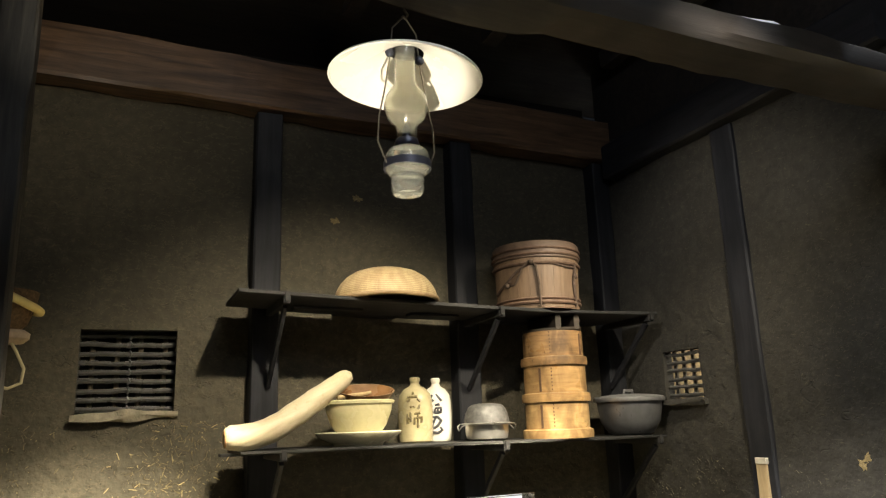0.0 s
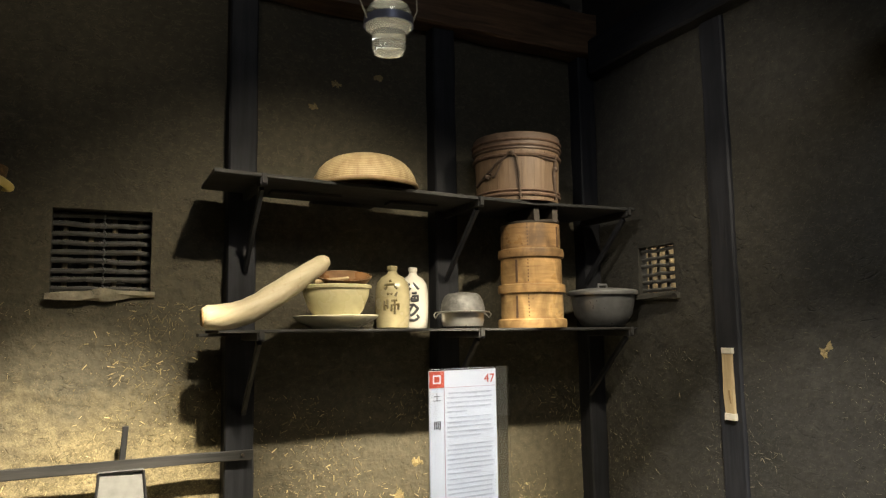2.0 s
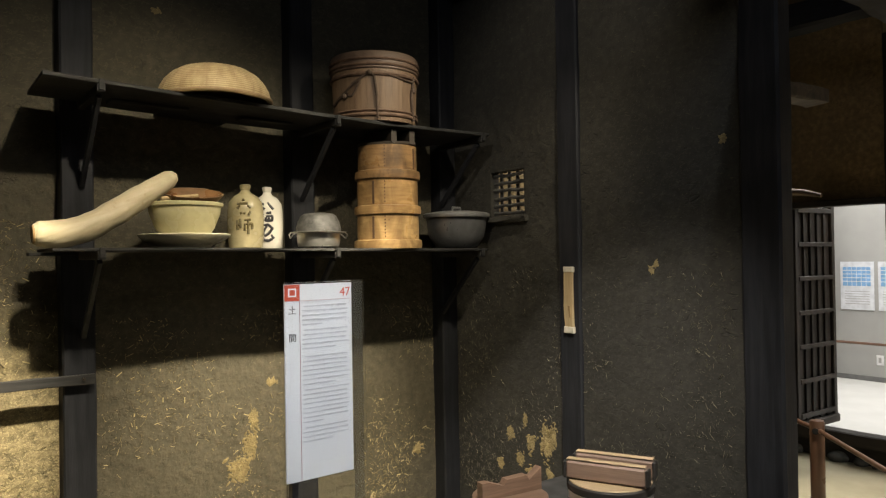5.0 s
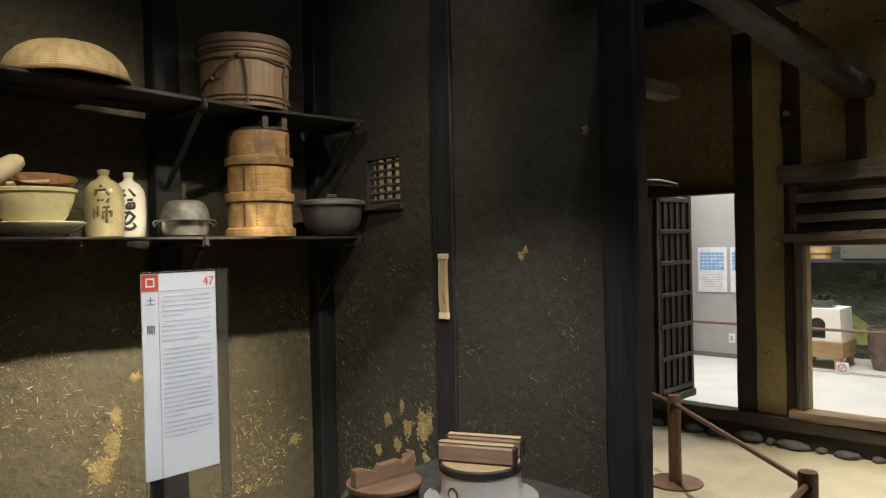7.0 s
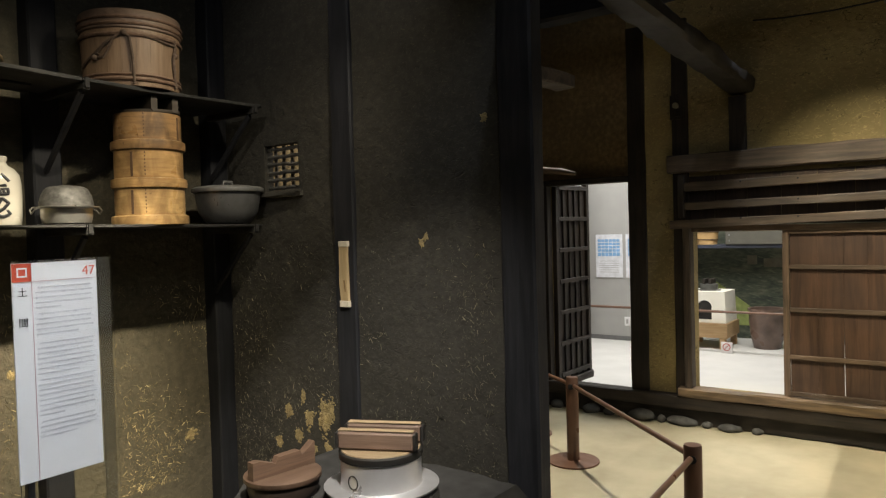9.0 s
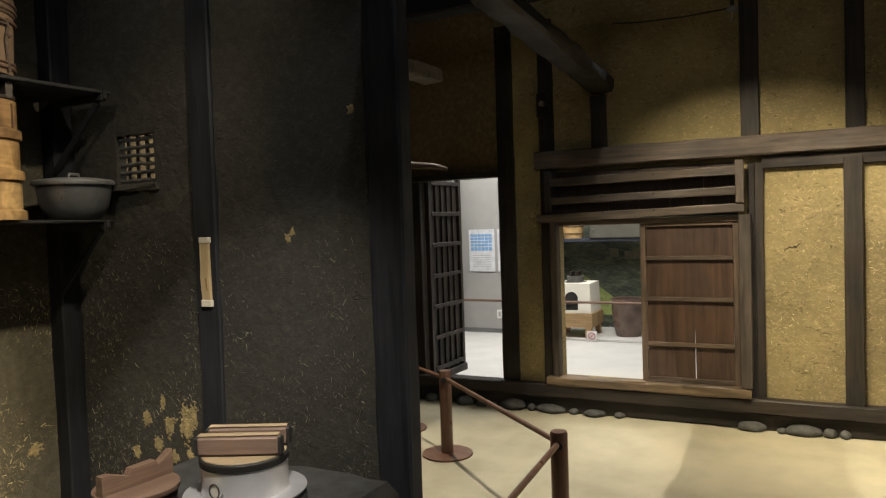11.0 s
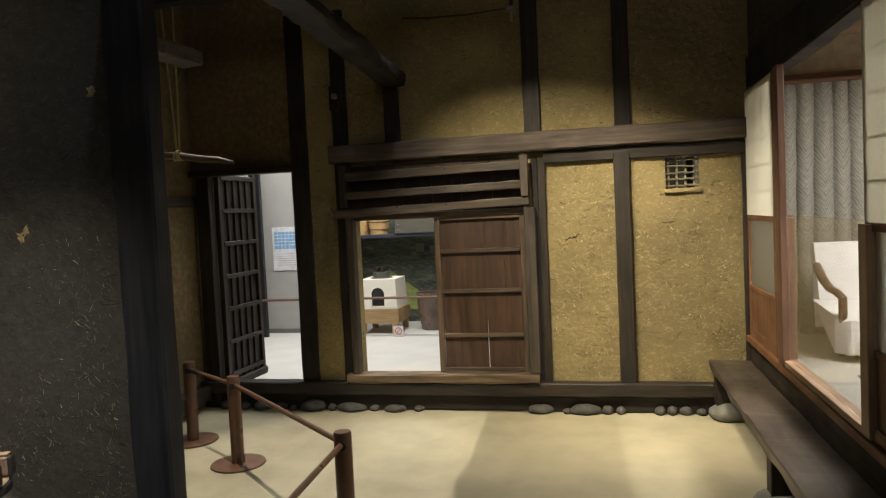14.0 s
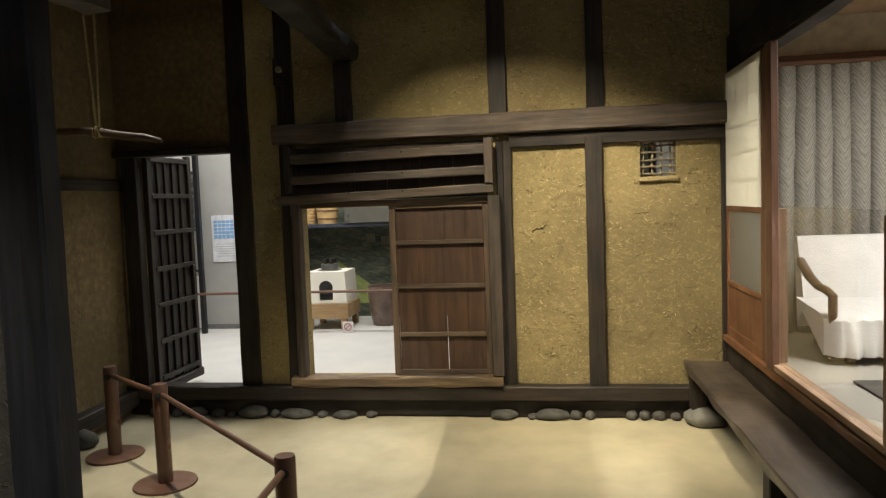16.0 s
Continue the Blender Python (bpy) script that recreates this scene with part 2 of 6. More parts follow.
def earth(name, base, second, straw, amount=0.5, relief=1.0, soot=0.0, cracked=0.5, mottle=1.0, low_tint=None, gape=0.018, flake=0.0):
    """Mud plaster with chopped straw, fine cracks and old stains."""
    mat, nt, b = shader(name, 0.93)
    vec = coords(nt)
    big, mid, fine = noisy(nt, vec, 1.3, 4), noisy(nt, vec, 7.0, 5), noisy(nt, vec, 60.0, 4)
    col = mixed(nt, ramp(nt, big, [(0.3, 0.0), (0.7, 1.0)]), base, second)
    col = mixed(nt, ramp(nt, mid, [(0.3, 0.3), (0.65, 0.0)]), col, tuple(0.55 * c for c in base))
    clod = noisy(nt, vec, 24.0, 4)
    col = mixed(nt, ramp(nt, clod, [(0.32, 0.55 * mottle), (0.55, 0.0)]), col, tuple(0.4 * c for c in base))
    col = mixed(nt, ramp(nt, clod, [(0.55, 0.0), (0.75, 0.45 * mottle)]), col, tuple(min(1.0, 1.5 * c) for c in base))
    for turn, seed in (((0, 35, 20), 0.0), ((50, -30, 0), 3.0), ((-20, 80, 60), 7.0)):
        f = noisy(nt, coords(nt, (160, 160, 16), turn), 0.9, 1)
        col = mixed(nt, ramp(nt, f, [(0.70, 0.0), (0.76, amount)]), col, straw)
    if soot:
        s = noisy(nt, vec, 0.9, 3)
        col = mixed(nt, ramp(nt, s, [(0.35, soot), (0.65, 0.0)]), col, tuple(0.35 * c for c in base))
    # paler straw colour below a ragged height, mainly left of x = 0.98
    if low_tint:
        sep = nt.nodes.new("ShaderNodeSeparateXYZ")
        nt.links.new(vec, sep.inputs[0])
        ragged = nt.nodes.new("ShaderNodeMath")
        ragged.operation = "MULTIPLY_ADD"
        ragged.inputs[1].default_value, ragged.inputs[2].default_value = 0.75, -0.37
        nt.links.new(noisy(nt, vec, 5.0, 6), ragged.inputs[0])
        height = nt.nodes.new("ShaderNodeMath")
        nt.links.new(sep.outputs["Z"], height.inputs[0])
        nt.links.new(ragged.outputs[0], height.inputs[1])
        worn = node(nt, "ShaderNodeMapRange", From_Min=low_tint[1], From_Max=low_tint[0])
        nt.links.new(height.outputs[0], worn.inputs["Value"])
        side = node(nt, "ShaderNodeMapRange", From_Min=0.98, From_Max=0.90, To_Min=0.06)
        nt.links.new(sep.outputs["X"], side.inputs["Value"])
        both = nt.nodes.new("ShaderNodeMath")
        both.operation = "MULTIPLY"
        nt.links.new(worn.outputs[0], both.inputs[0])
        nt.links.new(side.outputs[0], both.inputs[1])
        bare = mixed(nt, ramp(nt, clod, [(0.35, 0.0), (0.6, 1.0)]), tuple(0.55 * c for c in low_tint[2]), low_tint[2])
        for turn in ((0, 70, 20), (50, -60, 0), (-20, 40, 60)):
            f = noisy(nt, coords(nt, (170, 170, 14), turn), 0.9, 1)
            bare = mixed(nt, ramp(nt, f, [(0.60, 0.0), (0.68, 0.7)]), bare, tuple(min(1.0, 1.5 * c) for c in low_tint[2]))
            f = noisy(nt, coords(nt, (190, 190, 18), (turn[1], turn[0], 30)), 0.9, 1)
            bare = mixed(nt, ramp(nt, f, [(0.66, 0.0), (0.72, 0.6)]), bare, tuple(0.3 * c for c in low_tint[2]))
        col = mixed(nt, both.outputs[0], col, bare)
    gaps = noisy(nt, vec, 7.0, 1)
    thread = noisy(nt, coords(nt, (1, 1, 2.0)), 8.0, 2, 0.5)
    line = ramp(nt, thread, [(0.5 - gape, 0.0), (0.5, 1.0), (0.5 + gape, 0.0)])
    line = mixed(nt, ramp(nt, gaps, [(0.57, 0.0), (0.61, 1.0)]), (0.0, 0.0, 0.0), line)
    dark = mixed(nt, cracked, (0.0, 0.0, 0.0), line)
    if flake:
        # broken trowel skin: short ragged scratches, pale lips and dark clefts
        torn = noisy(nt, coords(nt, (1, 1, 1.9), (0, 0, 12)), 21.0, 6, 1.4)
        cleft = ramp(nt, torn, [(0.325, 1.0), (0.365, 0.0)])
        cleft = mixed(nt, ramp(nt, noisy(nt, vec, 4.0, 3), [(0.42, 0.0), (0.58, 1.0)]), (0.0, 0.0, 0.0), cleft)
        dark = mixed(nt, flake, dark, cleft, "ADD")
        lip = ramp(nt, torn, [(0.365, 0.0), (0.39, 0.4), (0.43, 0.0)])
        col = mixed(nt, lip, col, tuple(min(1.0, 1.45 * c) for c in base))
        line = mixed(nt, 1.0, line, cleft, "LIGHTEN")
    nt.links.new(mixed(nt, dark, col, tuple(0.22 * c for c in base)), b.inputs["Base Color"])
    n1 = bumped(nt, b, mid, 0.45 * relief, 0.03)
    n2 = bumped(nt, b, fine, 0.45 * relief, 0.003, bumped(nt, b, clod, 0.4 * relief, 0.014, n1))
    sink = ramp(nt, line, [(0.0, 1.0), (1.0, 0.0)])
    bumped(nt, b, sink, 0.5 if flake else 0.35, 0.008 if flake else 0.006, n2)
    return mat


def plain(name, colour, rough=0.5, metal=0.0, scale=12.0, vary=0.25, bump=0.1, rvary=0.12):
    mat, nt, b = shader(name, rough, metal)
    vec = coords(nt)
    f, g = noisy(nt, vec, scale, 5), noisy(nt, vec, scale * 7, 3)
    col = mixed(nt, ramp(nt, f, [(0.35, 0.0), (0.7, 1.0)]), colour, tuple(c * (1 - vary) for c in colour))
    nt.links.new(col, b.inputs["Base Color"])
    nt.links.new(ramp(nt, f, [(0.3, max(0.02, rough - rvary)), (0.7, min(1.0, rough + rvary))]), b.inputs["Roughness"])
    bumped(nt, b, g, bump, 0.001)
    return mat


def glassy(name, colour=(1, 1, 1), rough=0.02, ior=1.45):
    mat, nt, b = shader(name, rough)
    b.inputs["Base Color"].default_value = (*colour, 1)
    b.inputs["Transmission Weight"].default_value = 1.0
    b.inputs["IOR"].default_value = ior
    return mat


def paper(name, colour, through_light=0.5):
    mat = bpy.data.materials.new(name)
    mat.use_nodes = True
    nt = mat.node_tree
    nt.nodes.remove(nt.nodes["Principled BSDF"])
    out = nt.nodes["Material Output"]
    f = noisy(nt, coords(nt), 40.0, 5)
    col = mixed(nt, ramp(nt, f, [(0.3, 0.0), (0.7, 0.25)]), colour, tuple(0.85 * c for c in colour))
    d, t, m = nt.nodes.new("ShaderNodeBsdfDiffuse"), nt.nodes.new("ShaderNodeBsdfTranslucent"), nt.nodes.new("ShaderNodeMixShader")
    nt.links.new(col, d.inputs["Color"])
    nt.links.new(col, t.inputs["Color"])
    m.inputs[0].default_value = through_light
    nt.links.new(d.outputs[0], m.inputs[1])
    nt.links.new(t.outputs[0], m.inputs[2])
    nt.links.new(m.outputs[0], out.inputs["Surface"])
    return mat


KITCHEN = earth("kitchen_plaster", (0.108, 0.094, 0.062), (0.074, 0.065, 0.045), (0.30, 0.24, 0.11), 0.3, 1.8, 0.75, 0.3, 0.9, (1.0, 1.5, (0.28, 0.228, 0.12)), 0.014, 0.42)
SOOTED = earth("sooted_plaster", (0.053, 0.048, 0.036), (0.029, 0.028, 0.025), (0.15, 0.125, 0.08), 0.5, 1.2, 0.5, 0.4, 1.0, None, 0.016, 0.25)
OCHRE = earth("ochre_plaster", (0.42, 0.33, 0.145), (0.21, 0.16, 0.08), (0.60, 0.48, 0.23), 0.5, 1.6, 0.8, 1.0, 0.3, None, 0.016, 0.6)
DOORHEAD = earth("dark_brown_plaster", (0.21, 0.145, 0.068), (0.14, 0.098, 0.048), (0.3, 0.23, 0.12), 0.4, 1.2, 0.6)
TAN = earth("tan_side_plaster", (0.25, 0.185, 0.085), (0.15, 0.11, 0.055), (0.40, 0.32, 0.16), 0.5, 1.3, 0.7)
BARE = earth("bare_straw_plaster", (0.33, 0.255, 0.115), (0.25, 0.19, 0.085), (0.5, 0.42, 0.22), 0.7, 1.5)
BLACKZ, BLACKX, BLACKY = (wood("sooted_timber_" + a, (0.010, 0.0105, 0.0135), (0.024, 0.025, 0.030), a, 0.68, vary=0.2, gloss=0.3) for a in "zxy")
DARKZ, DARKX, DARKY = (wood("dark_timber_" + a, (0.010, 0.008, 0.006), (0.042, 0.030, 0.020), a, 0.6, gloss=0.4) for a in "zxy")
OLDY, OLDZ = (wood("old_brown_wood_" + a, (0.058, 0.038, 0.023), (0.155, 0.103, 0.062), a, 0.65) for a in "yz")
DOORX, DOORZ = (wood("smoked_door_wood_" + a, (0.013, 0.0095, 0.007), (0.044, 0.030, 0.021), a, 0.55) for a in "xz")
GREYED, GREYZ = (wood("greyed_lath_" + a, (0.040, 0.030, 0.022), (0.125, 0.092, 0.064), a, 0.6) for a in "yz")
SILLWOOD = wood("worn_sill_wood", (0.060, 0.040, 0.023), (0.23, 0.155, 0.085), "y", 0.55)
DARKRED = wood("dark_reddish_board", (0.020, 0.012, 0.008), (0.060, 0.034, 0.021), "z", 0.65)
REDX, REDZ, REDY = (wood("red_cedar_" + a, (0.13, 0.055, 0.024), (0.24, 0.11, 0.05), a, 0.5, vary=0.12) for a in "xzy")
PINKZ, PINKX = (wood("planed_cypress_" + a, (0.30, 0.19, 0.115), (0.42, 0.28, 0.18), a, 0.5, vary=0.08) for a in "zx")
PALEZ, PALEY = (wood("pale_wood_" + a, (0.36, 0.26, 0.13), (0.58, 0.45, 0.26), a, 0.6, vary=0.1) for a in "zy")
CONCRETE = plain("doma_floor", (0.43, 0.383, 0.25), 0.6, 0, 3.1, 0.18, 0.2)
HALLFLOOR = plain("hall_floor", (0.62, 0.61, 0.58), 0.5, 0, 3.0, 0.08, 0.03)
GREYWALL = plain("grey_wall", (0.36, 0.355, 0.335), 0.8, 0, 4.0, 0.06, 0.05)
PALESTONE = plain("pale_footing_stone", (0.20, 0.195, 0.17), 0.7, 0, 11.0, 0.4, 0.6)
STONE = plain("river_stone", (0.080, 0.077, 0.066), 0.85, 0, 14.0, 0.55, 0.5)
DARKBOARD = wood("roof_boards", (0.010, 0.008, 0.007), (0.028, 0.02, 0.015), "x", 0.8)

# ---- setting ----
NORTH, PART, FAR, SOUTH, LEFT = 3.92, 3.02, 6.30, -0.87, 3.65


def setting(name, bm, material, label, category="", smooth=False):
    return tagged(link(name, bm, material, None, "", smooth), label, category or name.split("_")[0], kind="structure")


floor_bm = bmesh.new()
bmesh.ops.create_grid(floor_bm, x_segments=60, y_segments=40, size=0.5, matrix=Matrix.LocRotScale((2.75, 1.4, 0), None, (7.5, 5.4, 1)))
for v in floor_bm.verts:
    v.co.z += 0.004 * noise.noise(v.co * 1.7) - 0.002
setting("floor", floor_bm, CONCRETE, "smooth beige packed earth floor of the doma", smooth=True)
setting("ceiling", box(-1.0, 6.6, -1.2, 4.5, 3.98, 4.06, 0), DARKBOARD, "dark sooted board ceiling under the roof")

VENT = (0.155, 0.558, 1.893, 2.262)
GRID = (3.233, 3.506, 1.88, 2.135)
FVENT = (-0.54, -0.295, 1.706, 1.95)
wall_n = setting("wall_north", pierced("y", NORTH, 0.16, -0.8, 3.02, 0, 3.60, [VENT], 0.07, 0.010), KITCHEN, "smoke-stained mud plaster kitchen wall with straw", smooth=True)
wall_p = setting("wall_partition", pierced("x", PART, 0.06, 1.945, 3.92, 0, 3.40, [GRID], 0.07, 0.008), SOOTED, "soot-blackened mud plaster partition wall", "wall", True)
wall_f = setting("wall_far", pierced("x", FAR, 0.14, -0.96, 3.80, 0.13, 3.98, [(2.72, 3.49, 0.21, 2.03), (0.72, 2.19, 0.285, 1.62), FVENT], 0.07, 0.012), OCHRE, "ochre mud plaster wall with straw and cracks", "wall", True)
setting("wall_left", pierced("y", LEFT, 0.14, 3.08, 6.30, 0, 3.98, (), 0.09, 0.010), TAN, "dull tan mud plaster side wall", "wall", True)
# darker brown sheet just proud of the ochre wall above the entrance
setting("wall_over_door", pierced("x", FAR - 0.016, 0.012, 2.716, 3.648, 2.062, 3.97, (), 0.09, 0.004), DOORHEAD, "darker brown plaster sheet above the entrance", "wall", True)
# near-black sheet put in place of the open dark above the partition
setting("partition_head", box(PART + 0.004, PART + 0.056, 1.98, 3.92, 3.40, 3.98, 0), DARKBOARD, "dark sheet standing for the unlit space above the partition wall", "wall")
setting("wall_west", box(-0.96, -0.80, -1.2, 4.08, 0, 3.98, 0), SOOTED, "sooted plaster wall closing the kitchen")
# two added dark sheets stand in for the open dark above this wall
setting("gable_north", box(-0.96, 3.3, 4.42, 4.5, 3.2, 3.98, 0), DARKBOARD, "dark sheet standing for the unlit space above the kitchen wall", "wall")
setting("gable_boards", box(-0.96, 3.3, 4.08, 4.42, 3.16, 3.20, 0), DARKBOARD, "added dark sheet closing the unlit space behind the kitchen wall's head", "wall")
# standing timbers and beams of the kitchen
for x0, x1, n in ((0.875, 1.007, 1), (1.940, 2.070, 2), (2.900, 3.015, 3)):
    setting(f"post_{n}", timber([((x0 + x1) / 2, 3.875, 0), ((x0 + x1) / 2, 3.875, 3.36)], x1 - x0, 0.11, seed=n), BLACKZ, "soot-blackened standing timber post in the kitchen wall", "post")
setting("post_4", timber([(3.03, 2.90, 0), (3.03, 2.90, 3.2)], 0.06, 0.14, seed=4), BLACKZ, "black timber post in the partition wall", "post")
setting("post_5", timber([(3.035, 1.885, 0), (3.035, 1.885, 2.85)], 0.10, 0.164, 0.010, 0.004, seed=5), BLACKZ, "thick soot-black house pillar at the partition's end", "pillar")
setting("tenon_1", timber([(3.087, 1.862, 2.298), (3.25, 1.860, 2.303), (3.40, 1.858, 2.305)], 0.10, 0.062, 0.008, 0.008, 0.05, seed=61), GREYED, "worn tenon end standing out of the house pillar", "beam")
setting("beam_1", timber([(-0.8, 3.84, 3.53), (3.0, 3.84, 3.455)], 0.15, 0.265, 0.012, 0.012, seed=6), wood("smoked_beam", (0.06, 0.034, 0.019), (0.21, 0.122, 0.066), "x", 0.45), "smoked brown wall beam above the kitchen shelves", "beam")
setting("beam_2", timber([(3.0, 3.76, 3.31), (3.0, 2.0, 3.31)], 0.14, 0.21, 0.012, 0.008, seed=7), BLACKY, "black beam along the top of the partition", "beam")
LOG = [(-0.8, 1.79, 2.862), (0.6, 1.79, 2.865), (2.0, 1.79, 2.86), (3.2, 1.79, 2.848), (4.5, 1.79, 2.797), (5.3, 1.79, 2.748), (6.34, 1.79, 2.70)]
log_bm = timber(LOG, 0.20, 0.11, 0.024, 0.016, 0.08, seed=8)
setting("beam_3", log_bm, wood("grey_hewn_log", (0.009, 0.0078, 0.007), (0.026, 0.0215, 0.018), "x", 0.55), "grey hewn log beam spanning the house", "beam", True)
setting("beam_4", timber([(6.27, 2.36, 2.125), (6.27, -0.86, 2.128)], 0.12, 0.148, 0.012, 0.008, seed=9), GREYED, "dark worn tie beam across the far wall", "beam")
setting("beam_5", timber([(6.30, -0.945, 2.525), (-0.8, -0.945, 2.525)], 0.13, 0.24, 0.01, 0.006, seed=10), BLACKX, "black lintel beam above the paper screens", "beam")
setting("beam_6", timber([(5.15, 0.7, 3.22), (5.15, 3.6, 3.22)], 0.16, 0.18, 0.02, 0.012, seed=11), BLACKY, "dark cross beam under the roof", "beam")
setting("wall_south_top", box(-0.8, 6.3, -1.01, -0.90, 2.645, 3.98, 0), SOOTED, "sooted plaster above the screens", "wall")
for k in range(9):
    x = -0.3 + 0.8 * k
    setting(f"rafter_{k + 1}", timber([(x, -0.85, 3.9), (x, 3.6, 3.9)], 0.09, 0.1, wear=0.01, seed=20 + k), DARKBOARD, "dark smoked roof rafter", "rafter")

# far wall timbers
FZ = 0.235
for n, (y0, y1, z0, z1, d) in enumerate((
    (2.565, 2.715, 0.23, 3.3, 0.03), (2.205, 2.330, 0.19, 3.3, 0.035), (0.602, 0.662, FZ, 2.00, 0.035), (-0.035, 0.083, FZ, 2.00, 0.065),
    (0.622, 0.752, 2.20, 3.3, 0.035), (-0.055, 0.065, 2.20, 3.3, 0.035), (1.755, 1.880, 2.20, 2.62, 0.05), (-0.87, -0.835, FZ, 2.04, 0.03), (3.482, 3.606, 0.05, 2.06, 0.05))):
    y = (y0 + y1) / 2
    setting(f"stud_{n + 1}", timber([(FAR - d / 2 + 0.02, y, z0), (FAR - d / 2 + 0.02, y, z1)], d + 0.04, y1 - y0, 0.006, 0.004, seed=30 + n), DARKZ, "dark timber stud set in the ochre wall", "stud")
setting("sill_beam", timber([(6.27, 3.64, 0.185), (6.27, -0.86, 0.185)], 0.13, 0.105, 0.01, 0.006, seed=40), DARKY, "dark ground sill beam on river stones", "beam")
setting("sill_face", timber([(6.30, 3.64, 0.065), (6.30, -0.86, 0.065)], 0.09, 0.13, 0.01, 0.012, seed=41), DARKY, "dark lower sill board at the far wall's foot", "beam")
# black strip that paints the shade of the open gap beside the jamb
setting("jamb_board", box(6.284, 6.299, 0.664, 0.712, 0.24, 2.0, 0.002), DARKBOARD, "near-black strip standing for the shaded gap beside the door jamb", "trim")
setting("door_lintel", timber([(6.27, 2.70, 2.035), (6.27, 3.64, 2.035)], 0.12, 0.05, 0.006, 0.003, seed=42), DARKY, "dark lintel over the entrance", "lintel")
setting("panel_head", timber([(6.285, 0.61, 2.0), (6.285, -0.86, 1.995)], 0.05, 0.09, 0.006, 0.003, seed=43), DARKY, "dark head board over the plaster panels", "trim")
setting("wall_band", timber([(3.085, 3.64, 1.80), (6.28, 3.64, 1.80)], 0.05, 0.085, 0.006, 0.004, seed=44), DARKX, "dark horizontal rail on the side wall", "trim")
setting("side_sill", timber([(3.085, 3.60, 0.14), (6.22, 3.60, 0.14)], 0.1, 0.12, 0.008, 0.005, seed=45), DARKX, "dark sill along the side wall", "beam")

# the raised room behind the paper screens
TAT = 0.57
setting("room_floor", box(2.6, 6.6, -3.3, -0.97, TAT - 0.08, TAT, 0.002), plain("grey_carpet", (0.40, 0.385, 0.35), 0.95, 0, 60, 0.2, 0.5), "grey-beige carpet of the raised room", "floor")
setting("room_wall_east", box(6.60, 6.72, -3.3, -0.87, 0, 2.9, 0), plain("room_plaster", (0.5, 0.44, 0.34), 0.9), "beige plaster wall of the raised room", "wall")
setting("room_wall_south", box(2.5, 6.6, -3.42, -3.3, 0, 2.9, 0), bpy.data.materials["room_plaster"], "beige plaster wall of the raised room", "wall")
setting("room_wall_west", box(2.48, 2.6, -3.3, -0.99, 0, 2.9, 0), bpy.data.materials["room_plaster"], "beige plaster wall of the raised room", "wall")
setting("room_ceiling", box(2.5, 6.7, -3.4, -0.99, 2.80, 2.88, 0), wood("ceiling_boards", (0.36, 0.25, 0.15), (0.46, 0.33, 0.2), "x", 0.6, bump=0.1), "pale boarded ceiling of the raised room", "ceiling")
setting("room_rail", timber([(6.54, -0.99, 2.47), (6.54, -3.3, 2.47)], 0.06, 0.10, 0.004, 0.001), REDY, "red-brown picture rail above the curtain", "trim")
setting("wall_south", box(-0.8, 3.0, -0.99, -0.88, 0, 2.355, 0), SOOTED, "sooted plaster wall behind the visitors' side", "wall")
setting("room_base", timber([(6.28, -0.91, 0.28), (-0.8, -0.91, 0.28)], 0.10, 0.54, 0.004, 0.003, seed=46), DARKX, "dark board under the room's threshold", "trim")
setting("threshold", timber([(6.28, -0.90, 0.575), (3.0, -0.90, 0.575)], 0.13, 0.045, 0.004, 0.001), REDX, "red-brown threshold below the screens", "trim")
setting("kamoi", timber([(6.28, -0.925, 2.395), (3.0, -0.925, 2.395)], 0.09, 0.02, 0.003, 0.001), DARKX, "dark grooved head rail above the screens", "trim")

# the hall beyond the far wall
HALL = 0.08
setting("hall_ground", box(6.44, 11.2, -1.0, 6.6, HALL - 0.1, HALL, 0), HALLFLOOR, "pale grey exhibition hall floor", "floor")
setting("hall_wall_east", box(9.62, 9.8, 3.66, 6.6, HALL, 3.6, 0), GREYWALL, "plain grey exhibition wall", "wall")
setting("hall_wall_side", box(9.62, 10.4, 3.60, 3.66, HALL, 3.6, 0), GREYWALL, "grey return wall of the exhibit bay", "wall")
setting("hall_wall_north", box(6.44, 9.8, 6.6, 6.7, HALL, 3.6, 0), GREYWALL, "plain grey exhibition wall", "wall")
setting("hall_wall_south", box(6.72, 11.2, -1.1, -1.0, HALL, 3.6, 0), GREYWALL, "plain grey exhibition wall", "wall")
setting("hall_ceiling", box(6.44, 11.2, -1.1, 6.7, 3.6, 3.68, 0), GREYWALL, "grey exhibition hall ceiling", "ceiling")
setting("hall_skirting", box(9.606, 9.62, 3.67, 6.5, HALL, HALL + 0.06, 0.002), plain("skirting_grey", (0.16, 0.16, 0.155), 0.6), "grey skirting strip", "baseboard")

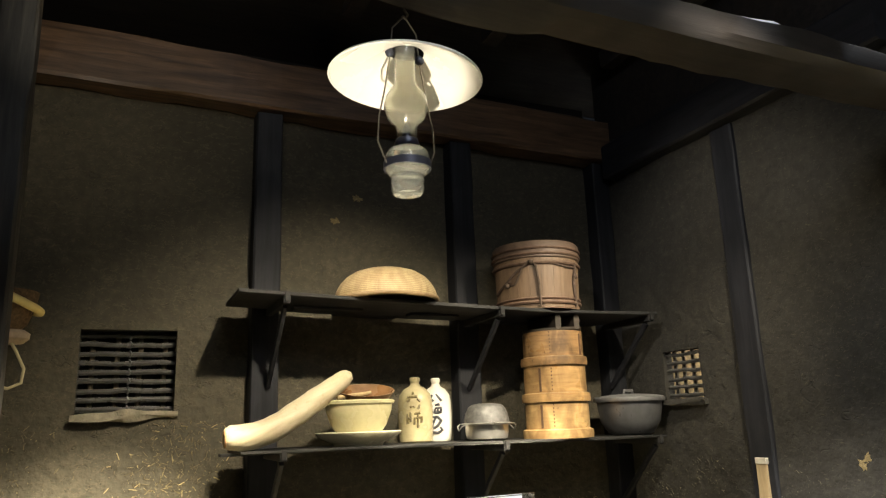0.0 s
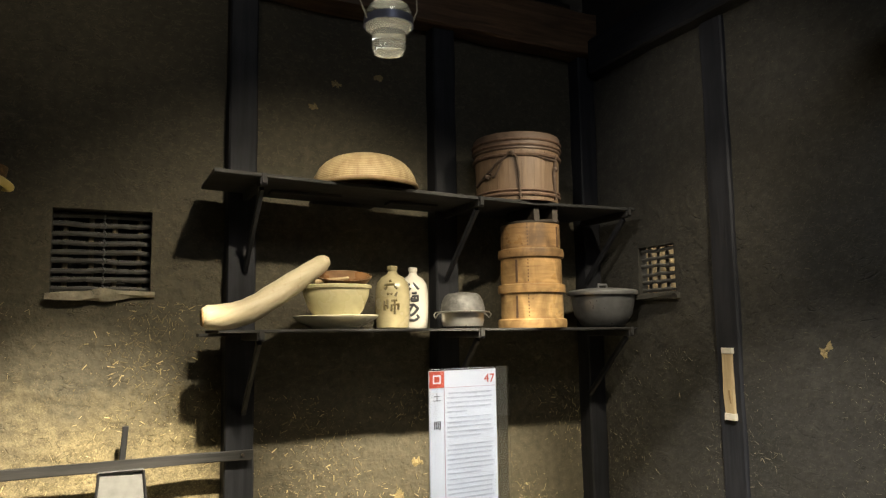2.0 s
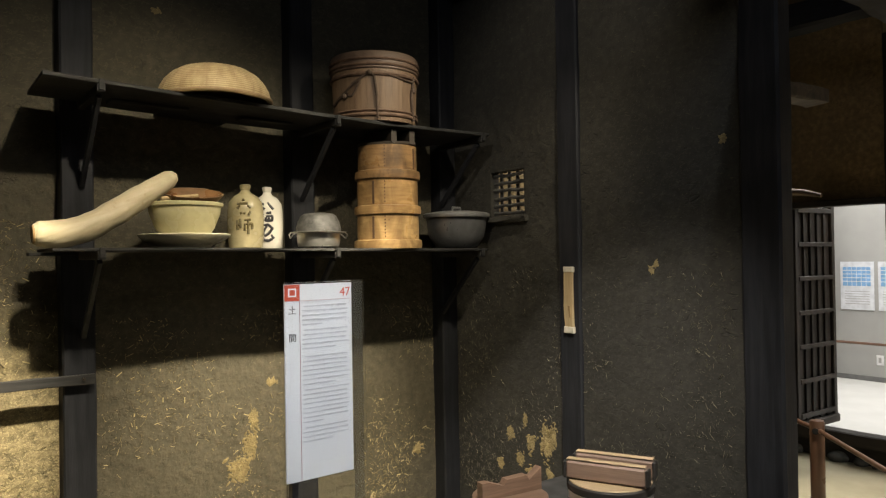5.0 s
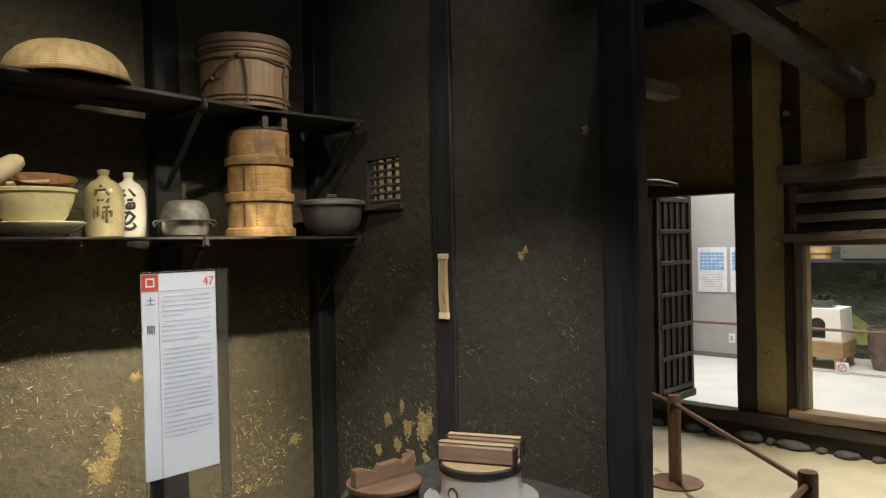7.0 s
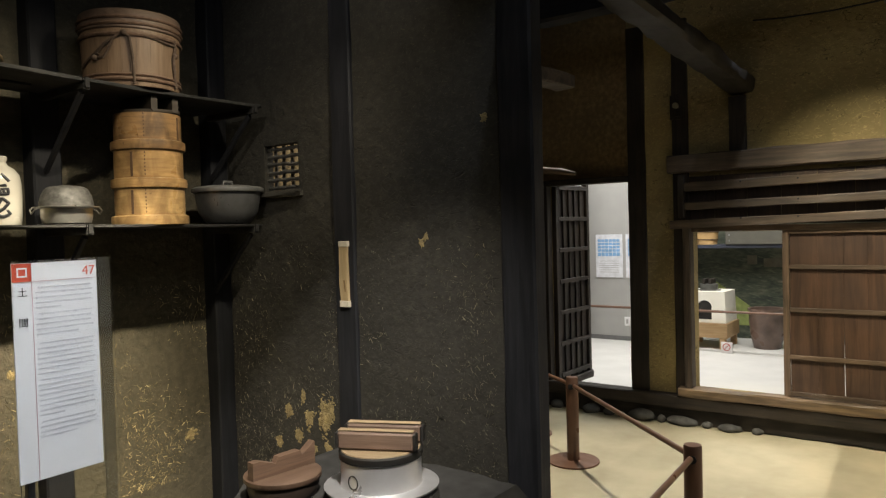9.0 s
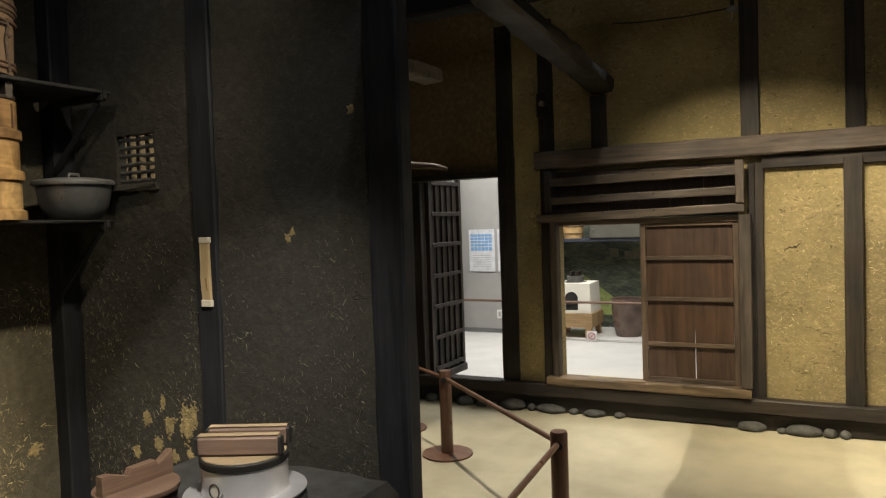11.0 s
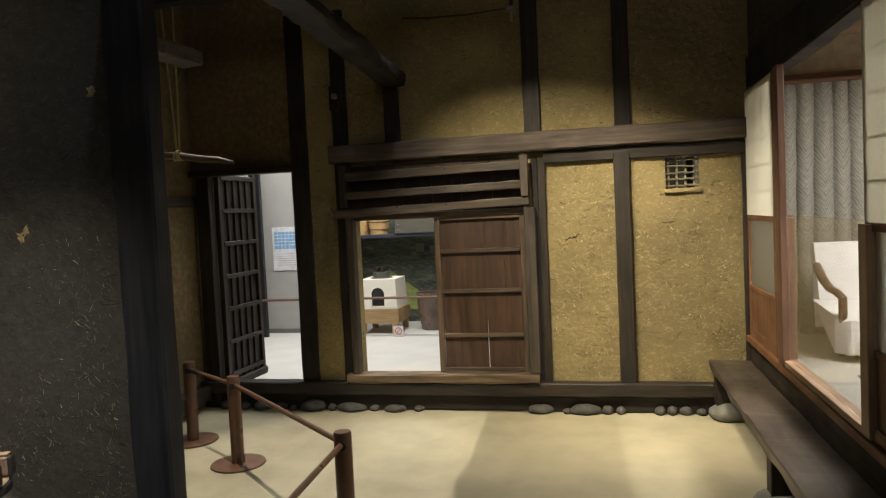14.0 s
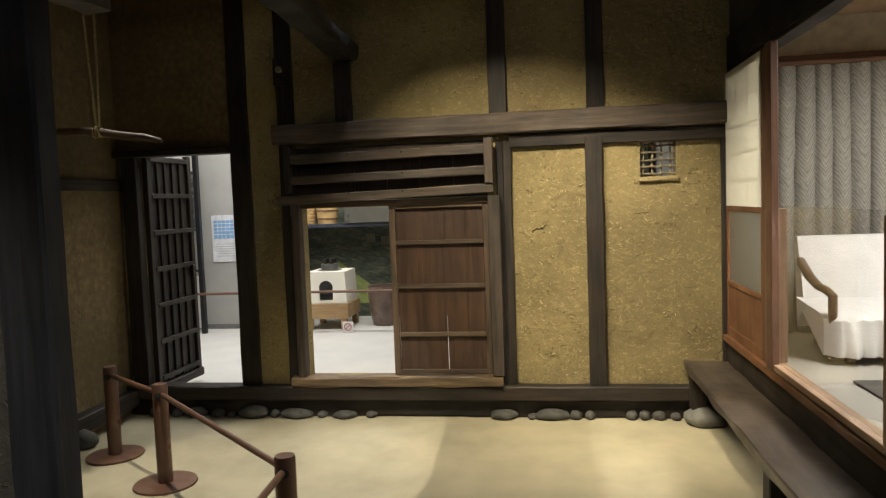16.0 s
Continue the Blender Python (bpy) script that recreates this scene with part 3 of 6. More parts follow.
# ---- far wall: grille, low window door, entrance door ----
def grille():
    t = thing("slatted_transom", (6.25, 1.5, 1.62), "dark slatted wooden transom over the low sliding door", "transom")
    for z, h, rise in ((0.036, 0.066, 0.040), (0.165, 0.060, 0.022), (0.312, 0.066, 0.016)):
        far = 0.83 if z < 0.1 else 0.71
        part("slat", timber([(-0.05, -0.77, z + 0.018), (-0.05, far, z + 0.018 - rise)], 0.045, h, 0.006, 0.005, seed=z * 50), GREYED, t)
    part("stile", timber([(-0.058, -0.742, 0.092), (-0.058, -0.742, 0.405)], 0.06, 0.061, 0.005, 0.004), GREYZ, t)
    part("stile", timber([(-0.055, 0.735, 0.07), (-0.055, 0.735, 0.41)], 0.06, 0.05, 0.005, 0.003), DARKZ, t)
    for k in range(6):
        y = -0.72 + 0.245 * k
        part("board", box(0.034, 0.046, y, y + 0.242, 0.0, 0.40, 0.002), DARKRED, t)
    for y in (-0.12, 0.28):
        for z in (0.085, 0.215, 0.365):
            part("nail", lathe([(0, 0), (0.008, 0), (0.006, 0.004), (0, 0.006)], 8, m=pose(-0.072, y, z - 0.03, 0, -90, 0)), BLACKZ, t)
    return t


def low_frame():
    t = thing("window_frame", (6.25, 1.5, 0.19), "worn brown frame of the low door opening", "window frame", kind="structure")
    part("sill", timber([(0, -0.80, 0.090), (0, 0.79, 0.080)], 0.13, 0.076, 0.012, 0.011), SILLWOOD, t, "pale worn wooden sill")
    part("jamb", timber([(0, 0.708, 0.122), (0, 0.708, 1.43)], 0.10, 0.06, 0.006, 0.004), GREYZ, t)
    part("jamb", timber([(0, -0.768, 0.130), (0, -0.768, 1.43)], 0.10, 0.085, 0.005, 0.003), GREYZ, t)
    part("head", timber([(0.03, -0.72, 1.405), (0.03, 0.69, 1.405)], 0.07, 0.045, 0.004, 0.002), OLDY, t)


def sliding_door():
    t = thing("sliding_door", (6.275, 1.14, 0.318), "brown plank sliding door pushed half open", "sliding door")
    for y in (-0.345, 0.345):
        part("stile", timber([(0, y, 0), (0, y, 1.27)], 0.032, 0.045, 0.003, 0.002, seed=y), OLDZ, t)
    for z in (0.020, 0.298, 0.655, 0.978, 1.245):
        part("rail", timber([(-0.002, -0.322, z), (-0.002, 0.322, z)], 0.034, 0.032, 0.003, 0.0015, seed=z), OLDY, t)
    red = wood("reddened_board", (0.036, 0.020, 0.012), (0.088, 0.048, 0.028), "z", 0.5, 0.6, 0.3, 0.4)
    widths = (0.13, 0.155, 0.17, 0.185)
    y = -0.32
    for w in widths:
        bm = box(0.008, 0.018, y + 0.0002, y + w - 0.0002, 0.03, 1.25, 0.0012)
        if w == 0.155:
            # the board has shrunk away from its neighbour at the foot
            bmesh.ops.bisect_plane(bm, geom=bm.verts[:] + bm.edges[:] + bm.faces[:], plane_co=(0, 0, 0.62), plane_no=(0, 0, 1))
            for v in bm.verts:
                if v.co.z < 0.3 and v.co.y > y + w / 2:
                    v.co.y -= 0.006
        part("plank", bm, red, t)
        y += w
    return t


def entrance_door():
    t = thing("entrance_door", (6.355, 3.468, 0.135), "dark lattice-battened plank entrance door standing open", "door", rz=-2.5)
    w = 0.65
    for x in (0.025, w - 0.025):
        part("stile", timber([(x, 0, 0.07), (x, 0, 1.92)], 0.05, 0.045, 0.004, 0.002, seed=x), DOORZ, t)
    for k in range(7):
        z = 0.12 + 0.292 * k
        part("rail", timber([(0.05, -0.012, z), (w - 0.05, -0.012, z)], 0.03, 0.038, 0.003, 0.002, seed=k), DOORX, t)
    part("bottom_rail", timber([(0.0, 0, 0.035), (w + 0.01, 0, 0.035)], 0.07, 0.075, 0.012, 0.004), DOORX, t)
    for k in range(5):
        x = 0.05 + 0.110 * k
        part("plank", box(x + 0.002, x + 0.108, 0.004, 0.016, 0.075, 1.9, 0.002), DOORZ, t)
    for k in range(4):
        x = 0.160 + 0.110 * k
        part("batten", box(x - 0.011, x + 0.011, -0.014, 0.003, 0.075, 1.9, 0.002), DARKZ, t)
    part("handle", box(0.56, 0.60, -0.045, -0.028, 0.92, 0.99, 0.004), DOORZ, t)


def lattice(name, label, place, rz, width, height, rods, uprights, rod_r, mat, up_mat, depth=0.05):
    """Bamboo or lath lattice in a wall opening; local x runs along the wall, y into it."""
    t = thing(name, place, label, "lattice window", rz=rz)
    rng = random.Random(name)
    for k in range(rods):
        z = height * (k + 0.5) / rods
        pts = [(width * s / 6, rng.uniform(-0.003, 0.003), z + rng.uniform(-0.004, 0.004)) for s in range(7)]
        part("rod", tube(pts, [rod_r * rng.uniform(0.85, 1.1) for _ in pts], 7), mat, t, smooth=True)
    for k in range(uprights):
        x = width * (k + 0.5 + rng.uniform(-0.08, 0.08)) / uprights
        pts = [(x + rng.uniform(-0.003, 0.003), rod_r * 2 + 0.004, height * s / 5) for s in range(6)]
        part("upright", tube(pts, rod_r * 1.0, 7), up_mat, t, smooth=True)
    return t


grille()
low_frame()
sliding_door()
entrance_door()
LEDGE = earth("grey_ledge_plaster", (0.30, 0.265, 0.19), (0.22, 0.195, 0.14), (0.42, 0.35, 0.2), 0.3, 1.5)
SOOTROD = plain("sooted_bamboo", (0.10, 0.096, 0.088), 0.33, 0, 20, 0.5, 0.2)
DUSTY = plain("dusty_bamboo", (0.20, 0.165, 0.10), 0.7, 0, 20, 0.4, 0.2)
PALEROD = plain("weathered_bamboo", (0.42, 0.36, 0.24), 0.6, 0, 20, 0.4, 0.2)
v = lattice("lattice_vent", "sooted bamboo lattice vent tied with cord in the plaster wall", (VENT[0], 3.995, VENT[2]), 0, VENT[1] - VENT[0], VENT[3] - VENT[2], 9, 4, 0.0125, SOOTROD, DUSTY)
for k in range(9):
    z = (VENT[3] - VENT[2]) * (k + 0.5) / 9
    part("cord", tube([(0.205, -0.014, z - 0.016), (0.213, -0.018, z), (0.205, -0.014, z + 0.016)], 0.005, 6), SOOTROD, v)
part("ledge", timber([(-0.015, -0.055, -0.012), (0.42, -0.055, -0.010)], 0.095, 0.032, 0.012, 0.024, 0.02), LEDGE, v, "crumbling plaster ledge", True)
g = lattice("lattice_vent", "small square lattice vent in the sooted partition", (3.05, GRID[1], GRID[2]), -90, GRID[1] - GRID[0], GRID[3] - GRID[2], 6, 4, 0.0105, SOOTROD, SOOTROD)
part("ledge", timber([(-0.02, -0.035, -0.014), (0.30, -0.035, -0.012)], 0.05, 0.03, 0.01, 0.010, 0.03), SOOTED, g, "crumbling plaster ledge", True)
g = lattice("lattice_vent", "small wooden lattice vent in the ochre wall", (6.34, FVENT[1], FVENT[2]), -90, FVENT[1] - FVENT[0], FVENT[3] - FVENT[2], 5, 4, 0.008, DUSTY, PALEROD)
part("ledge", timber([(-0.01, -0.035, -0.012), (0.255, -0.035, -0.012)], 0.05, 0.03, 0.01, 0.010, 0.03), OCHRE, g, "crumbling plaster ledge", True)
# added sheet that keeps the gaps of the vent dark
setting("vent_backing", box(-0.2, 0.9, 4.16, 4.2, 1.5, 2.6, 0), SOOTED, "added dark sheet behind the kitchen vent", "wall")


# ---- river stones ----
def stone(place, size, rz, label, group, mat=STONE):
    bm = bmesh.new()
    bmesh.ops.create_icosphere(bm, subdivisions=3, radius=1.0)
    off = Vector((place[0] * 7, place[1] * 5, rz))
    for v in bm.verts:
        p = v.co.copy()
        k = 1 + 0.16 * noise.noise(p * 1.3 + off) + 0.06 * noise.noise(p * 3.1 + off)
        v.co = Vector((p.x * size[0] * k, p.y * size[1] * k, max(-0.7, p.z) * size[2] * k))
    ob = link("river_stone", bm, mat, None, "", True)
    ob.matrix_world = pose(place[0], place[1], place[2], 0, 0, rz)
    return tagged(ob, label, "stone", group)


for y, w, h in ((3.42, 0.07, 0.06), (3.25, 0.05, 0.05), (3.08, 0.09, 0.06), (2.91, 0.06, 0.05), (2.80, 0.035, 0.03), (2.62, 0.13, 0.075), (2.45, 0.04, 0.045), (2.28, 0.14, 0.055), (2.08, 0.05, 0.035), (1.90, 0.10, 0.04), (1.70, 0.05, 0.035),
                (0.71, 0.11, 0.055), (0.50, 0.04, 0.03), (0.36, 0.14, 0.06), (0.19, 0.05, 0.05), (0.09, 0.04, 0.045), (-0.20, 0.045, 0.05), (-0.29, 0.04, 0.055), (-0.39, 0.055, 0.05), (-0.50, 0.04, 0.04), (-0.60, 0.05, 0.045)):
    stone((6.235 + 0.02 * RND.random(), y, h * 0.42), (0.085 if w > 0.08 else 0.05, w * 0.9, h * 0.75), RND.uniform(-8, 8), "rounded grey river stone under the sill beam" if w > 0.08 else "small grey river pebble under the sill beam", "foundation stones")
for x in (5.5, 5.15):
    stone((x, 3.55, 0.045), (0.11, 0.08, 0.075), 20 * x, "rounded grey river stone at the side wall", "side wall stones")


# ---- bench ----
def bench():
    t = thing("step_bench", (4.4, -0.708, 0), "long dark worn plank bench below the raised room", "bench")
    worn = wood("worn_bench_wood", (0.05, 0.038, 0.028), (0.14, 0.108, 0.08), "x", 0.45, 0.6)
    part("plank", timber([(-1.9, 0.0, 0.387), (0.0, 0.01, 0.387), (1.84, 0.0, 0.387)], 0.29, 0.058, 0.008, 0.010), worn, t)
    for x in (-1.5, 0.03, 1.76):
        part("leg", timber([(x, 0.07, 0.10), (x, 0.07, 0.357)], 0.10, 0.10, 0.006, 0.003, seed=x), DARKZ, t)


bench()
stone((6.13, -0.69, 0.05), (0.12, 0.15, 0.08), 10, "flat pale grey stone under a bench leg", "bench stones", PALESTONE)
stone((4.43, -0.68, 0.055), (0.17, 0.17, 0.085), 50, "flat pale grey stone under a bench leg", "bench stones", PALESTONE)
stone((2.90, -0.68, 0.055), (0.16, 0.17, 0.085), 90, "flat pale grey stone under a bench leg", "bench stones", PALESTONE)


# ---- barrier ----
BROWN = plain("brown_paint", (0.115, 0.058, 0.034), 0.38, 0, 6, 0.2, 0.04)
DISC = plain("brown_base", (0.15, 0.078, 0.047), 0.42, 0, 6, 0.15, 0.04)


def stanchion(x, y):
    t = thing("barrier_post", (x, y, 0), "round brown barrier post on a flat disc base", "barrier post", "barrier posts")
    part("base_plate", lathe([(0, 0), (0.175, 0), (0.18, 0.004), (0.178, 0.012), (0.05, 0.016), (0, 0.016)], 40), DISC, t, smooth=True)
    part("post", lathe([(0.043, 0.014), (0.043, 0.585), (0.039, 0.596), (0.0, 0.598)], 28), BROWN, t, smooth=True)
    part("eyelet", tube([(-0.047, -0.012, 0.535), (0.047, 0.012, 0.535)], 0.020, 12), plain("black_eyelet", (0.01, 0.01, 0.01), 0.6), t)


POSTS = [(5.36, 3.21), (4.92, 2.61), (3.80, 1.43), (2.45, 1.36)]
for x, y in POSTS:
    stanchion(x, y)
for (ax, ay), (bx, by) in zip(POSTS, POSTS[1:]):
    a, b = Vector((ax, ay, 0.538)), Vector((bx, by, 0.538))
    d = (b - a).normalized() * 0.044
    tagged(link("barrier_rail", tube([a + d, b - d], 0.0145, 12), BROWN, None, "", True), "slim brown rail between barrier posts", "barrier rail", "barrier rails")


# ---- paper screens ----
WASHI = paper("shoji_paper", (0.88, 0.87, 0.79), 0.56)
FROST = glassy("frosted_glass", (0.86, 0.9, 0.88), 0.35)
CLEAR = glassy("clear_acrylic", (0.97, 0.985, 0.98), 0.0, 1.3)


def screen(x0, x1, y, label):
    w = x1 - x0
    t = thing("paper_screen", (x0, y, 0.598), label, "shoji screen", "shoji screens")
    H = 1.785
    for x in (0.014, w - 0.014):
        part("stile", box(x - 0.014, x + 0.014, -0.016, 0.016, 0, H, 0.002), REDZ, t)
    for z, h in ((0.03, 0.06), (0.365, 0.03), (0.875, 0.035), (H - 0.02, 0.04)):
        part("rail", box(0.028, w - 0.028, -0.015, 0.015, z - h / 2, z + h / 2, 0.002), REDX, t)
    n = 4
    for k in range(n):
        a = 0.029 + (w - 0.058) * k / n
        part("board", box(a + 0.001, a + (w - 0.058) / n - 0.001, -0.004, 0.006, 0.062, 0.349, 0.001), REDZ, t)
    part("glass", box(0.029, w - 0.029, -0.003, 0.003, 0.381, 0.856, 0), FROST, t, "half-frosted glass pane")
    part("paper", box(0.008, w - 0.008, 0.0165, 0.0175, 0.893, H - 0.004, 0), WASHI, t, "cream translucent paper")
    for k in range(1, 3):
        x = 0.03 + (w - 0.06) * k / 3
        part("muntin", box(x - 0.002, x + 0.002, 0.004, 0.0155, 0.893, H - 0.04, 0.001), PALEZ, t)
    for k in range(1, 5):
        z = 0.893 + (H - 0.93) * k / 5
        part("muntin", box(0.029, w - 0.029, 0.002, 0.015, z - 0.002, z + 0.002, 0.0008), PALEY, t)


screen(5.44, 6.27, -0.878, "cream paper screen with a glass band and cedar base")
screen(3.02, 3.87, -0.878, "cream paper screen with a glass band and cedar base")
st = thing("screen_stile", (5.31, -0.868, 0.598), "red-brown pair of screen stiles beside the opening", "screen frame")
for x, y in ((-0.075, 0.012), (0.065, -0.012)):
    part("stile", box(x - 0.055, x + 0.05, y - 0.02, y + 0.02, 0, 1.785, 0.003), wood("red_stile", (0.11, 0.052, 0.032), (0.2, 0.105, 0.066), "z", 0.5) if x < 0 else bpy.data.materials["red_stile"], st)
ac = thing("acrylic_barrier", (3.80, -0.880, 0.60), "clear acrylic barrier in a cypress frame across the opening", "barrier screen")
part("bottom_rail", box(0.0, 1.52, -0.045, 0.035, 0.0, 0.035, 0.003), PINKX, ac)
for x in (0.035, 1.465):
    part("post", box(x - 0.045, x + 0.045, -0.055, 0.04, 0.036, 0.885, 0.003), PINKZ, ac)
pane = part("pane", box(0.071, 1.429, -0.003, 0.003, 0.036, 0.90, 0.0005), CLEAR, ac, "clear acrylic sheet")
pane.visible_shadow = False
for k in range(4):
    part("mark", box(1.455, 1.472, 0.0402, 0.0412, 0.775 + 0.022 * k, 0.792 + 0.022 * k, 0), plain("red_print", (0.6, 0.1, 0.06), 0.6) if not k else bpy.data.materials["red_print"], ac, "small red printed sticker")


# ---- sofa and curtain in the raised room ----
def curtain():
    t = thing("curtain", (6.44, -1.0, TAT), "grey pleated curtain with a woven chevron pattern", "curtain")
    mat, nt, b = shader("curtain_cloth", 0.9)
    vec = coords(nt)
    sep = nt.nodes.new("ShaderNodeSeparateXYZ")
    nt.links.new(vec, sep.inputs[0])
    fold, slope, place = nt.nodes.new("ShaderNodeMath"), nt.nodes.new("ShaderNodeMath"), nt.nodes.new("ShaderNodeCombineXYZ")
    fold.operation, slope.operation = "PINGPONG", "MULTIPLY_ADD"
    fold.inputs[1].default_value, slope.inputs[1].default_value = 0.062, 1.7
    nt.links.new(sep.outputs["Y"], fold.inputs[0])
    nt.links.new(fold.outputs[0], slope.inputs[0])
    nt.links.new(sep.outputs["Z"], slope.inputs[2])
    nt.links.new(slope.outputs[0], place.inputs[2])
    nt.links.new(sep.outputs["Y"], place.inputs[1])
    wave = node(nt, "ShaderNodeTexWave", Scale=10.0, Distortion=7.5, Detail=5.0, Detail_Scale=2.2)
    wave.bands_direction = "Z"
    nt.links.new(place.outputs[0], wave.inputs["Vector"])
    col = ramp(nt, wave.outputs["Color"], [(0.15, (0.215, 0.207, 0.185)), (0.7, (0.32, 0.308, 0.275))])
    fine = noisy(nt, coords(nt, (80, 80, 80)), 6.0, 2)
    nt.links.new(mixed(nt, ramp(nt, fine, [(0.3, 0.25), (0.7, 0.0)]), col, (0.13, 0.125, 0.115)), b.inputs["Base Color"])
    bumped(nt, b, fine, 0.3, 0.002)
    bm = bmesh.new()
    cols, rows = 330, 170
    grid = []
    for i in range(cols + 1):
        y = -2.2 * i / cols
        line = []
        for j in range(rows + 1):
            z = 1.86 * j / rows
            s = y + 0.018 * noise.noise(Vector((y * 3, z * 0.8, 2))) + 0.02 * noise.noise(Vector((y * 5, 0, 4)))
            turn = abs(s / 0.124 - round(s / 0.124))
            amp = 0.082 * (0.8 + 0.5 * noise.noise(Vector((s * 4, 0, 9)))) * (1.0 - 0.2 * j / rows)
            rib = 0.0008 * math.sin(2 * math.pi * (z + 0.2 * (0.5 - turn)) / 0.09) * min(1.0, 6 * turn)
            line.append(bm.verts.new((0.03 - amp * math.sin(math.pi * turn) ** 0.55 + rib + 0.006 * noise.noise(Vector((y * 9, z * 3, 1))), y, z + 0.004)))
        grid.append(line)
    for i in range(cols):
        for j in range(rows):
            bm.faces.new((grid[i][j], grid[i + 1][j], grid[i + 1][j + 1], grid[i][j + 1]))
    part("cloth", bm, mat, t, smooth=True)
    part("rail", box(-0.02, 0.02, -2.2, 0.0, 1.865, 1.895, 0.003), REDY, t)


def sofa():
    t = thing("sofa", (5.80, -1.87, TAT), "wooden-armed sofa under a white ruffled dust cover", "sofa")
    mat, nt, b = shader("white_cover", 0.85)
    f = noisy(nt, coords(nt, (1, 1, 1)), 9.0, 4)
    nt.links.new(mixed(nt, ramp(nt, f, [(0.3, 0.0), (0.7, 1.0)]), (0.74, 0.735, 0.73), (0.66, 0.655, 0.65)), b.inputs["Base Color"])
    bumped(nt, b, noisy(nt, coords(nt, (3, 3, 8)), 4.0, 3), 0.35, 0.01)
    brown = wood("sofa_wood", (0.09, 0.048, 0.026), (0.19, 0.105, 0.06), "x", 0.3)
    L = 0.62
    back = bmesh.new()
    rows = []
    for i in range(21):
        y = -L + 2 * L * i / 20
        w = 0.006 * noise.noise(Vector((y * 5, 1, 0)))
        rows.append([back.verts.new((x + w, y, z)) for x, z in ((0.12, 0.30), (0.16, 0.45), (0.24, 0.706), (0.27, 0.712), (0.31, 0.70), (0.27, 0.42), (0.24, 0.12))])
    for a, c in zip(rows, rows[1:]):
        for k in range(6):
            back.faces.new((a[k], c[k], c[k + 1], a[k + 1]))
    back.faces.new(rows[0])
    back.faces.new(rows[-1][::-1])
    part("back_cover", back, mat, t, "white cotton cover over the backrest", True)
    seat = bmesh.new()
    rows = []
    n = 90
    for i in range(n + 1):
        s = i / n
        # round the seat from the back corner along the side and front
        y = L + 0.035 - (2 * L + 0.07) * s
        wave = 0.014 * math.sin(y * 70) + 0.01 * math.sin(y * 31 + 1)
        end = 0.06 * max(0.0, 1 - 18 * s)
        rows.append([seat.verts.new(p) for p in ((0.16, y, 0.325), (-0.05, y, 0.305), (-0.32 + end, y, 0.285), (-0.37 + end, y, 0.255 + wave * 0.4), (-0.385 + wave * 0.5 + end, y, 0.17), (-0.40 + wave + end, y, 0.10), (-0.40 + wave * 1.6 + end, y, 0.05), (-0.36 + end, y, 0.048))])
    for a, c in zip(rows, rows[1:]):
        for k in range(7):
            seat.faces.new((a[k], c[k], c[k + 1], a[k + 1]))
    seat.faces.new(rows[0])
    seat.faces.new(rows[-1][::-1])
    part("seat_cover", seat, mat, t, "draped white seat cover with a ruffled hem", True)
    for sgn in (1, -1):
        y = sgn * (L - 0.01)
        arm = [(0.20, y, 0.56), (0.10, y + 0.02 * sgn, 0.535), (-0.05, y + 0.03 * sgn, 0.475), (-0.2, y + 0.03 * sgn, 0.435), (-0.29, y + 0.02 * sgn, 0.425), (-0.325, y, 0.395), (-0.325, y, 0.30), (-0.31, y, 0.15), (-0.30, y, 0.03)]
        part("armrest", tube(arm, [0.024, 0.03, 0.03, 0.028, 0.027, 0.027, 0.027, 0.026, 0.022], 12, flat=0.8), brown, t, "curved polished brown wooden arm", True)
    for x in (-0.28, 0.2):
        for y in (-0.5, 0.5):
            part("leg", box(x - 0.025, x + 0.025, y - 0.025, y + 0.025, 0, 0.12, 0.004), brown, t)


curtain()
sofa()
# thin dark grey rectangle laid on the carpet
tagged(link("dark_floor_sheet", box(4.2, 5.05, -2.2, -1.20, TAT + 0.001, TAT + 0.014, 0.004), plain("dark_floor_grey", (0.10, 0.095, 0.085), 0.95, 0, 70, 0.3, 0.5)), "flat dark grey sheet on the carpet before the sofa", "mat")

# ---- kitchen shelves ----
GREYX = wood("greyed_shelf_edge", (0.014, 0.014, 0.014), (0.042, 0.040, 0.038), "x", 0.7, gloss=0.3)


UPPER = ((0.754, 2.380), (1.20, 2.364), (1.90, 2.344), (2.40, 2.337), (2.93, 2.341))
LOWER = ((0.784, 1.722), (1.30, 1.719), (1.90, 1.714), (2.93, 1.705))


def shelf_top(sag, x):
    """Height of the sagging shelf's upper face at x."""
    for (xa, za), (xb, zb) in zip(sag, sag[1:]):
        if x <= xb:
            return za + (zb - za) * (x - xa) / (xb - xa)
    return sag[-1][1]


